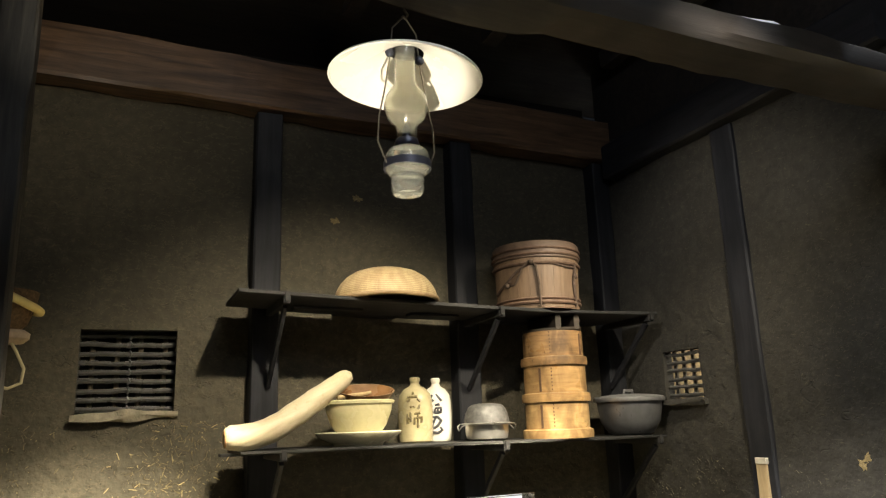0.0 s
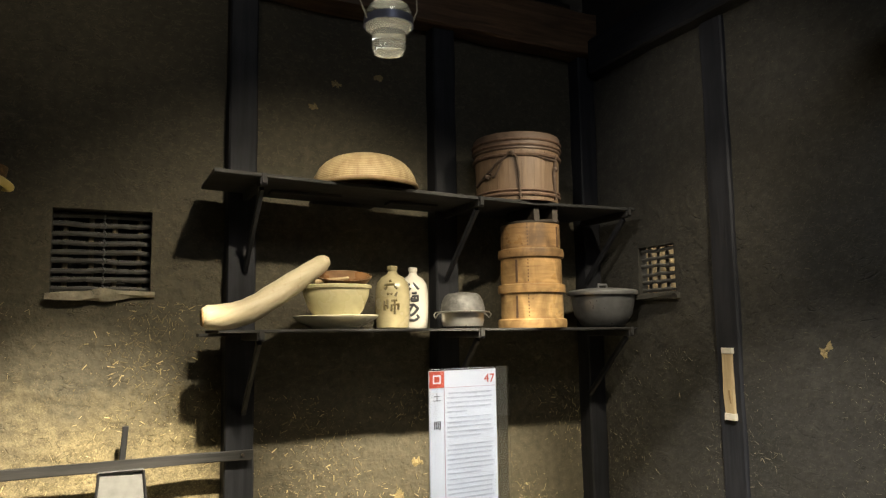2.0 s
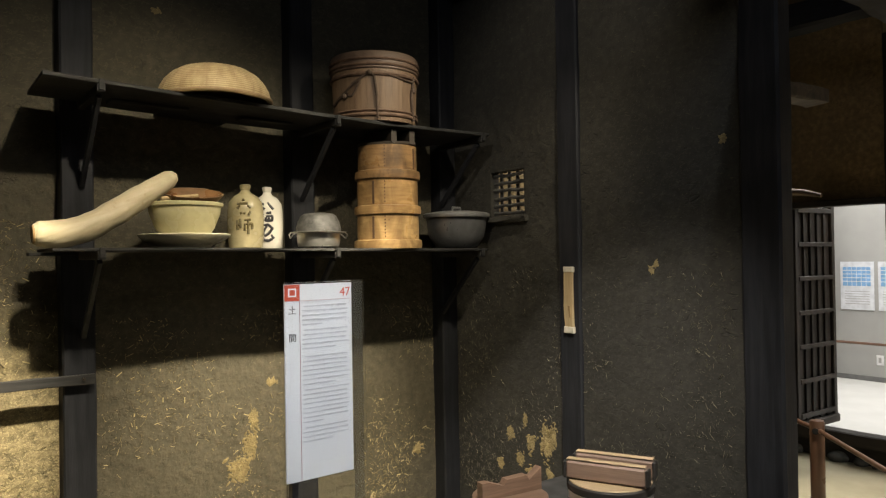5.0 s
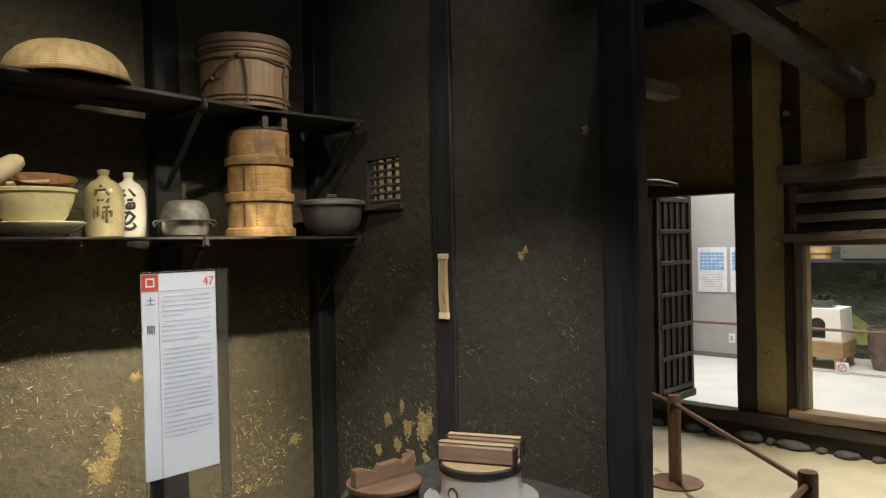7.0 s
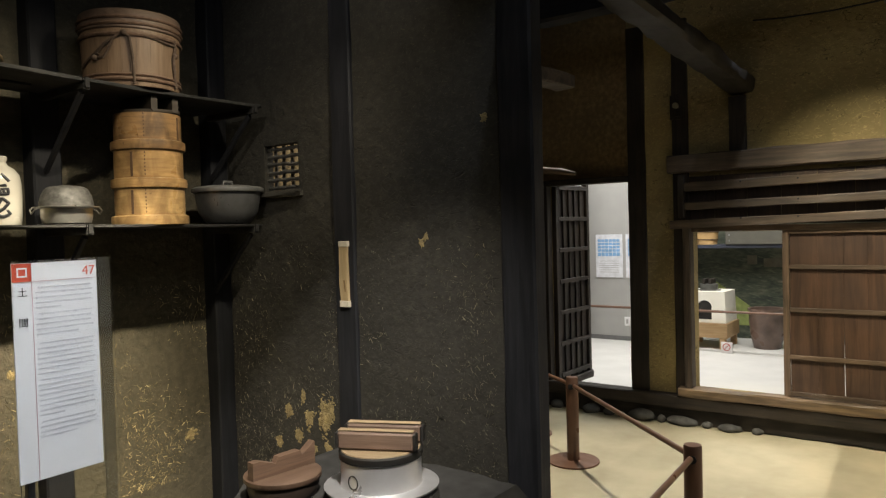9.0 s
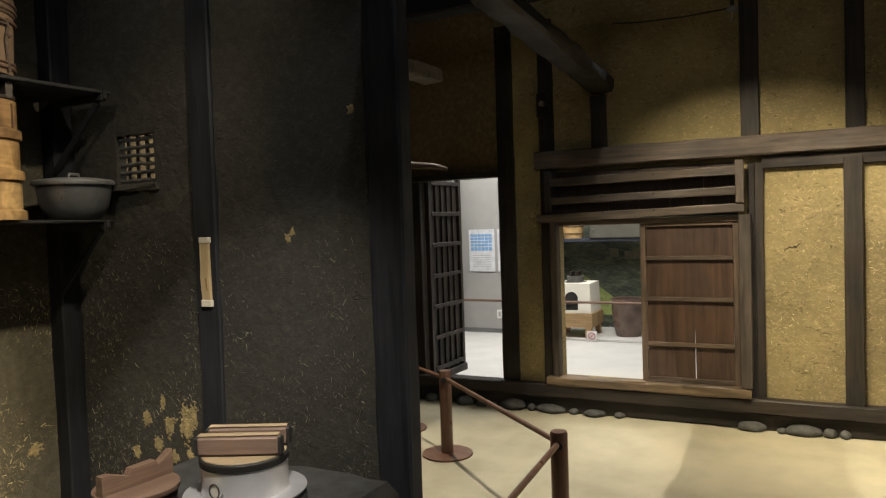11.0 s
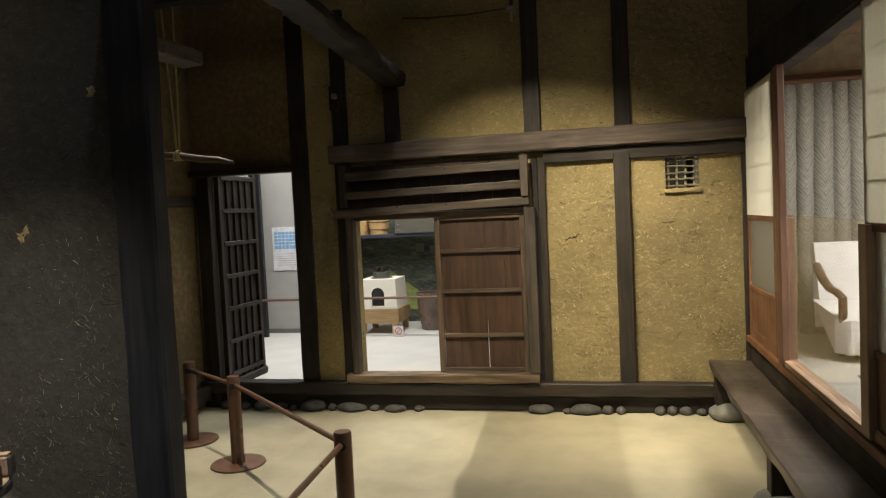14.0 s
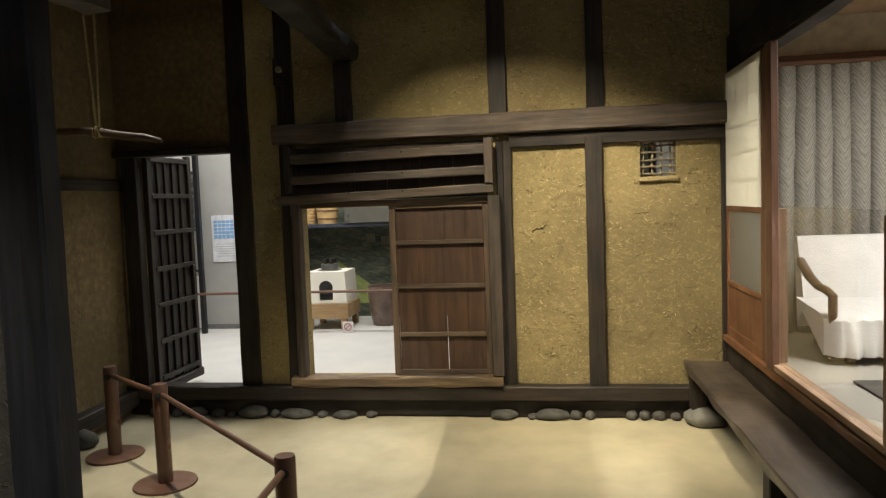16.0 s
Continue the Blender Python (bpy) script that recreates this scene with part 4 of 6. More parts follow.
def shelf(sag, thick, y0, label, battens=()):
    x0, top = sag[0]
    t = thing("wall_shelf", (x0, 3.815, top), label, "shelf", "kitchen shelves")
    seam = 1.972
    down = {x: shelf_top(sag, x) - top for x in (0.955, 1.99, 2.89)}
    left = [(x - x0, z - top) for x, z in sag if x < seam] + [(seam - 0.002 - x0, shelf_top(sag, seam) - top)]
    right = [(seam + 0.002 - x0, shelf_top(sag, seam) - top)] + [(x - x0, z - top) for x, z in sag if x > seam]
    for run in (left, right):
        part("board", timber([(u, (y0 - 3.815) / 2, z - thick / 2) for u, z in run], 3.813 - y0, thick, 0.003, 0.003, seed=run[0][0] + top), GREYX, t)
    # added strips close the back between posts and shape the light leaking past
    for a, b, deep in ((1.012, 1.28, 0.05), (1.284, 1.61, 0.10), (1.614, 1.935, 0.05), (2.075, 2.86, 0.10)):
        za, zb = (shelf_top(sag, x) - top - thick / 2 for x in (a, b))
        part("fillet", timber([(a - x0, deep / 2, za), (b - x0, deep / 2, zb)], deep - 0.002, thick * 0.8, 0.002, 0.003, seed=a), GREYX, t)
    for x, d in down.items():
        u = x - x0
        part("arm", timber([(u, y0 - 3.815 + 0.005, d - thick - 0.017), (u, -0.002, d - thick - 0.017)], 0.030, 0.032, 0.003, 0.001, seed=x), GREYX, t)
        part("strut", timber([(u, y0 - 3.815 + 0.05, d - thick - 0.04), (u, -0.006, d - thick - 0.36)], 0.020, 0.026, 0.003, 0.001, seed=x + 3), BLACKY, t)
        part("peg", box(u - 0.010, u + 0.010, y0 - 3.815 - 0.006, y0 - 3.815 + 0.004, d - thick - 0.026, d + 0.001, 0.001), GREYX, t)
    for a, b, y in battens:
        z = shelf_top(sag, (a + b) / 2) - top
        part("batten", box(a - x0, b - x0, y - 3.815 - 0.035, y - 3.815 + 0.035, z - thick - 0.014, z - thick - 0.001, 0.002), GREYX, t)


shelf(UPPER, 0.016, 3.41, "black upper plank shelf on diagonal brackets", ((1.03, 1.36, 3.66), (1.60, 1.86, 3.66), (2.3, 2.6, 3.66)))
shelf(LOWER, 0.013, 3.43, "black lower plank shelf on diagonal brackets", ((0.74, 0.92, 3.74),))


# ---- things on the shelves ----
def weave(name, dark, light, scale):
    mat, nt, b = shader(name, 0.6)
    wave = node(nt, "ShaderNodeTexWave", Scale=scale, Distortion=0.4)
    wave.bands_direction = "Z"
    wave.wave_profile = "SIN"
    nt.links.new(coords(nt), wave.inputs["Vector"])
    rad = node(nt, "ShaderNodeTexNoise", Scale=26.0, Detail=3.0)
    nt.links.new(coords(nt, (1, 1, 0.15)), rad.inputs["Vector"])
    col = mixed(nt, ramp(nt, wave.outputs["Color"], [(0.1, 0.6), (0.6, 0.0)]), light, dark)
    nt.links.new(mixed(nt, ramp(nt, rad.outputs["Fac"], [(0.35, 0.55), (0.6, 0.0)]), col, dark), b.inputs["Base Color"])
    bumped(nt, b, wave.outputs["Color"], 0.4, 0.002)
    return mat


def colander():
    t = thing("bamboo_colander", (1.45, 3.555, 2.362), "round woven bamboo colander lying upside down on the shelf", "colander", rz=20)
    prof = [(0.236, 0.012), (0.240, 0.032), (0.233, 0.06), (0.215, 0.098), (0.187, 0.132), (0.147, 0.160), (0.096, 0.178), (0.045, 0.186), (0, 0.188)]
    inner = [(r - 0.006, z - 0.006) for r, z in prof[:-1][::-1]]
    part("bowl", lathe(prof, 64), weave("woven_bamboo", (0.20, 0.13, 0.06), (0.44, 0.345, 0.19), 30.0), t, smooth=True)
    part("lining", lathe([(0, 0.181)] + inner, 64), bpy.data.materials["woven_bamboo"], t, smooth=True)
    ring = [(0.240 * math.cos(a), 0.240 * math.sin(a), 0.012 + 0.002 * math.sin(5 * a)) for a in (2 * math.pi * k / 64 for k in range(64))]
    part("rim", tube(ring, 0.0115, 8, closed=True), plain("split_bamboo", (0.30, 0.205, 0.105), 0.5, 0, 30, 0.3, 0.3), t, "bound bamboo rim", True)
    t.scale = (1.0, 1.0, 0.88)
    for k in range(36):
        a = 2 * math.pi * k / 36
        pts = [(r * math.cos(a + 0.03 * j), r * math.sin(a + 0.03 * j), z + 0.002) for j, (r, z) in enumerate(prof[1:8])]
        part("rib", tube([(x, y, z - 0.0026) for x, y, z in pts], 0.0016, 5), bpy.data.materials["woven_bamboo"], t)


def bucket():
    t = thing("lidded_bucket", (2.31, 3.60, 2.342), "brown wooden stave bucket with lid tied with rope", "bucket")
    stave = wood("bucket_stave", (0.17, 0.108, 0.064), (0.27, 0.18, 0.112), "z", 0.55, vary=0.07)
    n = 22
    for k in range(n):
        a0, a1 = 2 * math.pi * k / n + 0.0015, 2 * math.pi * (k + 1) / n - 0.0015
        bm = bmesh.new()
        vs = []
        for z, r in ((0.0, 0.198), (0.25, 0.206)):
            for rr in (r, r - 0.018):
                for a in (a0, (a0 + a1) / 2, a1):
                    vs.append(bm.verts.new((rr * math.cos(a), rr * math.sin(a), z)))
        for i in (0, 1):
            bm.faces.new((vs[i], vs[i + 1], vs[i + 7], vs[i + 6]))
            bm.faces.new((vs[i + 3], vs[i + 9], vs[i + 10], vs[i + 4]))
            bm.faces.new((vs[i], vs[i + 3], vs[i + 4], vs[i + 1]))
            bm.faces.new((vs[i + 6], vs[i + 7], vs[i + 10], vs[i + 9]))
        bm.faces.new((vs[0], vs[6], vs[9], vs[3]))
        bm.faces.new((vs[2], vs[5], vs[11], vs[8]))
        part("stave", bm, stave, t)
    lid = wood("bucket_lid_wood", (0.15, 0.10, 0.07), (0.27, 0.185, 0.13), "x", 0.55)
    part("lid", lathe([(0, 0.252), (0.208, 0.252), (0.212, 0.256), (0.212, 0.328), (0.206, 0.337), (0.15, 0.341), (0, 0.341)], 56), lid, t, "wooden lid", True)
    hoop = plain("twisted_hoop", (0.17, 0.105, 0.07), 0.6, 0, 40, 0.4, 0.5)
    for z, r, rad in ((0.272, 0.2125, 0.008), (0.30, 0.2125, 0.008), (0.225, 0.2075, 0.010), (0.03, 0.2015, 0.009), (0.05, 0.2020, 0.006)):
        part("hoop", tube([(r * math.cos(a), r * math.sin(a), z) for a in (2 * math.pi * k / 56 for k in range(56))], rad, 7, closed=True), hoop, t, smooth=True)
    rope = plain("brown_rope", (0.10, 0.066, 0.045), 0.85, 0, 90, 0.5, 0.8)

    def on(a, z, out=0.007):
        r = 0.198 + 0.032 * z + out
        return (r * math.cos(radians(a)), r * math.sin(radians(a)), z)
    part("rope", tube([on(-128, 0.23), on(-135, 0.215), on(-150, 0.18), on(-165, 0.135), on(-178, 0.11), on(-190, 0.09)], 0.0065, 7), rope, t, "knotted brown rope", True)
    part("rope", tube([on(-128, 0.23), on(-140, 0.20), on(-146, 0.15), on(-152, 0.12), on(-163, 0.125), on(-158, 0.14)], 0.0055, 7), rope, t, "knotted brown rope", True)
    part("rope", tube([on(-128, 0.23), on(-122, 0.21), on(-119, 0.12), on(-118, 0.01)], 0.0065, 7), rope, t, "knotted brown rope", True)
    part("rope", tube([on(-128, 0.23), on(-105, 0.222), on(-80, 0.205), on(-62, 0.205)], 0.0055, 7), rope, t, "knotted brown rope", True)
    part("rope", tube([on(-64, 0.23), on(-62, 0.19), on(-66, 0.14), on(-62, 0.05), on(-60, 0.012)], 0.0075, 7), rope, t, "knotted brown rope", True)
    t.scale = (1.07, 1.07, 1.02)
    for a, z in ((-128, 0.228), (-163, 0.122), (-63, 0.16)):
        bm = bmesh.new()
        bmesh.ops.create_icosphere(bm, subdivisions=2, radius=0.014, matrix=Matrix.Translation(on(a, z, 0.009)))
        part("knot", bm, rope, t, smooth=True)


def gourd():
    t = thing("dried_gourd", (1.0, 3.54, 1.718), "long pale dried gourd leaning against a bowl", "gourd")
    mat, nt, b = shader("gourd_skin", 0.6)
    f, g = noisy(nt, coords(nt, (2.5, 24, 20), (0, -28, 0)), 2.0, 4), noisy(nt, coords(nt), 40.0, 3)
    col = mixed(nt, ramp(nt, f, [(0.3, 0.0), (0.7, 1.0)]), (0.53, 0.465, 0.32), (0.42, 0.355, 0.22))
    nt.links.new(mixed(nt, ramp(nt, g, [(0.62, 0.0), (0.75, 0.4)]), col, (0.32, 0.21, 0.10)), b.inputs["Base Color"])
    bumped(nt, b, f, 0.7, 0.006)
    ctrl = [(-0.272, -0.02, 0.058, 0.036), (-0.255, -0.02, 0.057, 0.048), (-0.20, -0.02, 0.057, 0.053), (-0.145, -0.018, 0.062, 0.054), (-0.09, -0.012, 0.080, 0.054), (-0.03, -0.004, 0.110, 0.053), (0.03, 0.004, 0.147, 0.053), (0.085, 0.01, 0.184, 0.052), (0.15, 0.018, 0.228, 0.049), (0.206, 0.026, 0.267, 0.044), (0.25, 0.032, 0.298, 0.037), (0.272, 0.035, 0.313, 0.025), (0.282, 0.036, 0.320, 0.008)]
    pts, rad = [], []
    for a, c in zip(ctrl, ctrl[1:]):
        for s in range(4):
            k = s / 4
            pts.append([a[i] + (c[i] - a[i]) * k for i in range(3)])
            rad.append(a[3] + (c[3] - a[3]) * k)
    pts.append(ctrl[-1][:3])
    rad.append(ctrl[-1][3])
    bm = tube(pts, rad, 30)
    for v in bm.verts:
        v.co += 0.004 * noise.noise_vector(v.co * 14) + 0.002 * noise.noise_vector(v.co * 40)
    part("body", bm, mat, t, smooth=True)
    part("stem_end", lathe([(0, 0), (0.013, 0.001), (0.018, 0.006), (0.034, 0.007), (0.039, 0.0), (0.036, -0.006)], 20, m=Matrix.Translation((-0.266, -0.02, 0.056)) @ Euler((0, radians(-92), 0)).to_matrix().to_4x4()), plain("gourd_cut", (0.40, 0.25, 0.10), 0.8, 0, 30, 0.5, 0.5), t, "dry brown cut end", True)


def crockery():
    cream = plain("cream_glaze", (0.66, 0.62, 0.46), 0.22, 0, 8, 0.14, 0.05)
    t = thing("ceramic_plate", (1.324, 3.60, 1.718), "wide cream glazed plate on the shelf", "plate")
    t.scale = (1.08, 1.08, 1.0)
    part("body", lathe([(0, 0.0), (0.10, 0.0), (0.105, 0.012), (0.155, 0.035), (0.176, 0.052), (0.180, 0.060), (0.174, 0.063), (0.13, 0.042), (0.09, 0.032), (0, 0.031)], 56), cream, t, smooth=True)
    glaze = plain("celadon_glaze", (0.60, 0.545, 0.32), 0.25, 0, 10, 0.25, 0.06)
    t = thing("ceramic_bowl", (1.326, 3.60, 1.750), "deep yellow-green glazed bowl standing in a plate", "bowl")
    part("body", lathe([(0, 0.0), (0.088, 0.0), (0.092, 0.012), (0.125, 0.06), (0.148, 0.12), (0.152, 0.148), (0.161, 0.152), (0.163, 0.164), (0.156, 0.168), (0.146, 0.158), (0.115, 0.06), (0.07, 0.02), (0, 0.015)], 56), glaze, t, smooth=True)
    brown = plain("brown_lacquer", (0.26, 0.14, 0.065), 0.28, 0, 14, 0.5, 0.08)
    t = thing("wooden_bowl", (1.362, 3.60, 1.892), "shallow brown wooden bowl resting in the glazed bowl", "bowl")
    t.matrix_world = pose(1.362, 3.605, 1.893, 15, -3, 0)
    t.scale = (1.12, 1.12, 1.0)
    part("body", lathe([(0, 0.0), (0.045, 0.0), (0.05, 0.01), (0.09, 0.035), (0.113, 0.066), (0.115, 0.073), (0.109, 0.073), (0.085, 0.042), (0.04, 0.018), (0, 0.016)], 48), brown, t, smooth=True)
    t = thing("wooden_ladle", (1.33, 3.57, 1.925), "pale wooden ladle lying in the brown bowl", "ladle")
    part("handle", tube([(-0.12, -0.02, 0.005), (-0.06, -0.01, 0.012), (0.02, 0.01, 0.022), (0.05, 0.02, 0.028)], [0.010, 0.009, 0.008, 0.007], 8), PALEZ, t, smooth=True)


def bottle(place, r, h, body, ink, strokes, label, rz=0):
    t = thing("sake_bottle", place, label, "bottle", "sake bottles", rz)
    k = h / 0.31
    prof = [(0, 0.0), (r * 0.86, 0.0), (r * 0.93, 0.006), (r * 0.97, 0.05 * k), (r, 0.13 * k), (r * 0.98, 0.19 * k), (r * 0.90, 0.225 * k), (r * 0.66, 0.252 * k), (r * 0.33, 0.268 * k), (r * 0.24, 0.282 * k), (r * 0.30, 0.294 * k), (r * 0.31, 0.306 * k), (r * 0.24, 0.31 * k), (r * 0.15, 0.30 * k), (0, 0.30 * k)]
    part("body", lathe(prof, 44), body, t, smooth=True)

    def rad(z):
        for (ra, za), (rb, zb) in zip(prof[1:], prof[2:]):
            if za <= z <= zb:
                return ra + (rb - ra) * (z - za) / max(1e-6, zb - za)
        return r
    for line in strokes:
        pts, w = [], []
        for i in range(len(line) - 1):
            for s in range(5):
                q = s / 5
                a = line[i][0] + (line[i + 1][0] - line[i][0]) * q
                z = (line[i][1] + (line[i + 1][1] - line[i][1]) * q) * k
                rr = rad(z) - 0.0012
                pts.append((rr * math.cos(radians(a)), rr * math.sin(radians(a)), z))
                w.append(0.0052 + 0.0028 * math.sin(3.1 * (i + q) / len(line)))
        part("brush_stroke", tube(pts, w, 6), ink, t, "brushed dark glaze stroke", True)


def shelf_pots():
    ink = plain("brush_glaze", (0.05, 0.05, 0.055), 0.3, 0, 20, 0.4, 0.05)
    faded = plain("faded_brush_glaze", (0.13, 0.105, 0.05), 0.3, 0, 20, 0.4, 0.05)
    buff = plain("buff_stoneware", (0.40, 0.345, 0.20), 0.22, 0, 11, 0.45, 0.06)
    white = plain("white_stoneware", (0.64, 0.61, 0.53), 0.2, 0, 7, 0.12, 0.05)
    bottle((1.66, 3.745, 1.717), 0.086, 0.31, buff, faded, (
        ((-120, 0.235), (-118, 0.222)), ((-140, 0.212), (-95, 0.215)), ((-130, 0.205), (-140, 0.185)), ((-105, 0.205), (-92, 0.190)),
        ((-128, 0.172), (-122, 0.162)), ((-116, 0.172), (-112, 0.162)), ((-96, 0.176), (-104, 0.150)),
        ((-138, 0.135), (-138, 0.075)), ((-128, 0.142), (-126, 0.085)), ((-138, 0.115), (-128, 0.113)), ((-116, 0.135), (-92, 0.138)), ((-114, 0.118), (-114, 0.075)), ((-104, 0.14), (-103, 0.05)), ((-114, 0.115), (-92, 0.118), (-92, 0.085))), "buff stoneware sake bottle with faded brush writing")
    bottle((1.795, 3.80, 1.716), 0.077, 0.31, white, ink, (
        ((-128, 0.225), (-140, 0.195)), ((-112, 0.228), (-85, 0.185)), ((-132, 0.205), (-120, 0.19)), ((-135, 0.185), (-128, 0.16)),
        ((-118, 0.175), (-95, 0.178)), ((-118, 0.16), (-95, 0.162), (-96, 0.14), (-118, 0.138), (-118, 0.16)), ((-107, 0.162), (-107, 0.138)), ((-138, 0.16), (-128, 0.14), (-138, 0.12)),
        ((-130, 0.115), (-112, 0.12), (-95, 0.10), (-110, 0.075), (-128, 0.06)), ((-112, 0.12), (-128, 0.085), (-132, 0.045), (-110, 0.04), (-92, 0.05)), ((-100, 0.07), (-88, 0.045))), "white stoneware sake bottle with bold black brush writing")
    alu = plain("dull_aluminium", (0.48, 0.47, 0.44), 0.38, 0.9, 25, 0.25, 0.15)
    soot = plain("pitted_lid", (0.085, 0.083, 0.078), 0.6, 0.3, 45, 0.6, 0.7)
    t = thing("small_rice_pot", (1.98, 3.61, 1.714), "small dull aluminium rice pot with a pitted domed lid", "pot")
    t.scale = (1.2, 1.2, 0.96)
    part("body", lathe([(0, 0.0), (0.06, 0.0), (0.082, 0.01), (0.088, 0.04), (0.088, 0.078), (0.112, 0.081), (0.113, 0.085), (0.088, 0.088)], 44), alu, t, smooth=True)
    part("lid", lathe([(0.092, 0.088), (0.092, 0.10), (0.086, 0.135), (0.074, 0.165), (0.06, 0.178), (0.03, 0.183), (0, 0.184)], 44), soot, t, "sooty pitted metal lid", True)
    for s in (-1, 1):
        part("handle", tube([(s * 0.108, -0.03, 0.083), (s * 0.124, -0.02, 0.07), (s * 0.126, 0.0, 0.052), (s * 0.122, 0.02, 0.07), (s * 0.108, 0.03, 0.083)], 0.003, 6), alu, t, smooth=True)
    iron = plain("cast_iron", (0.20, 0.202, 0.205), 0.38, 0.6, 20, 0.3, 0.25)
    rimm = plain("iron_rim", (0.4, 0.4, 0.4), 0.4, 0.7, 20, 0.3, 0.2)
    t = thing("iron_pan", (2.84, 3.60, 1.707), "round dark iron pan with lid on the shelf", "pan")
    t.scale = (1.0, 1.0, 1.12)
    part("body", lathe([(0, 0.0), (0.09, 0.0), (0.12, 0.012), (0.155, 0.06), (0.168, 0.12), (0.172, 0.155)], 52), iron, t, smooth=True)
    part("lid", lathe([(0.186, 0.154), (0.19, 0.160), (0.189, 0.172), (0.178, 0.178), (0.12, 0.186), (0.05, 0.19), (0, 0.191)], 52), rimm, t, "grey rimmed lid", True)
    part("knob", tube([(-0.03, 0, 0.188), (-0.028, 0, 0.206), (0.028, 0, 0.206), (0.03, 0, 0.188)], 0.007, 8), iron, t, smooth=True)


def bentwood(name, dark, light):
    """Thin bent board: long grain round the tier, water stains, a varnish-like sheen."""
    mat, nt, b = shader(name, 0.3)
    grain = noisy(nt, coords(nt, (3, 3, 22)), 2.5, 4, 0.6)
    stain, spot_fac = noisy(nt, coords(nt, (1, 1, 0.7)), 9.0, 5, 0.8), noisy(nt, coords(nt), 45.0, 3)
    col = ramp(nt, grain, [(0.15, dark), (0.6, light)])
    col = mixed(nt, ramp(nt, stain, [(0.38, 0.75), (0.6, 0.0)]), col, tuple(0.5 * c for c in dark))
    col = mixed(nt, ramp(nt, spot_fac, [(0.66, 0.0), (0.74, 0.6)]), col, tuple(0.35 * c for c in dark))
    nt.links.new(col, b.inputs["Base Color"])
    nt.links.new(ramp(nt, stain, [(0.3, 0.5), (0.65, 0.26)]), b.inputs["Roughness"])
    bumped(nt, b, grain, 0.25, 0.001)
    return mat


def steamer():
    t = thing("bamboo_steamer", (2.372, 3.585, 1.711), "three-tiered bentwood steamer with a handled lid", "steamer")
    honey = bentwood("bentwood", (0.36, 0.205, 0.08), (0.60, 0.40, 0.18))
    mid = bentwood("bentwood_brown", (0.29, 0.16, 0.062), (0.51, 0.32, 0.138))
    aged = bentwood("aged_bentwood", (0.13, 0.072, 0.032), (0.36, 0.215, 0.098))
    nail = plain("cherry_bark", (0.10, 0.055, 0.03), 0.6)
    z = 0.0
    for h, r, mat in ((0.176, 0.160, honey), (0.180, 0.157, mid), (0.170, 0.153, aged)):
        tier = part("tier", lathe([(r - 0.012, z + 0.004), (r, z + 0.004), (r + 0.001, z + h / 2), (r, z + h), (r - 0.012, z + h), (r - 0.012, z + 0.004)], 60), mat, t, smooth=True)
        part("band", lathe([(r + 0.001, z), (r + 0.016, z), (r + 0.018, z + 0.02), (r + 0.016, z + 0.040), (r + 0.001, z + 0.046)], 60), mat, tier, smooth=True)
        for k in range(7):
            a = radians(-128)
            zz = z + 0.06 + 0.017 * k
            part("stitch", box(-0.0025, 0.0025, -0.0015, 0.0015, -0.004, 0.004, 0, ), nail, tier).matrix_basis = pose((r + 0.002) * math.cos(a), (r + 0.002) * math.sin(a), zz, 0, 0, -38)
        a = radians(-62 if mat is aged else -150)
        part("seam", box(-0.006, 0.006, -0.002, 0.002, 0.05, h - 0.015, 0.0005), nail, tier).matrix_basis = pose((r + 0.001) * math.cos(a), (r + 0.001) * math.sin(a), z, 0, 0, math.degrees(a) + 90)
        z += h
    dark = wood("lid_board", (0.03, 0.023, 0.017), (0.07, 0.053, 0.038), "x", 0.6)
    lid = part("lid", lathe([(0, 0.0), (0.15, 0.0), (0.152, 0.004), (0.152, 0.014), (0, 0.016)], 48, m=pose(0, 0, z + 0.008, 2, -3, 0)), dark, t, "greyed board lid", True)
    for x in (-0.05, 0.06):
        part("handle", timber([(x, -0.145, z + 0.044), (x, 0.13, z + 0.044)], 0.032, 0.074, 0.008, 0.002), dark, lid)


colander()
bucket()
gourd()
crockery()
shelf_pots()
steamer()


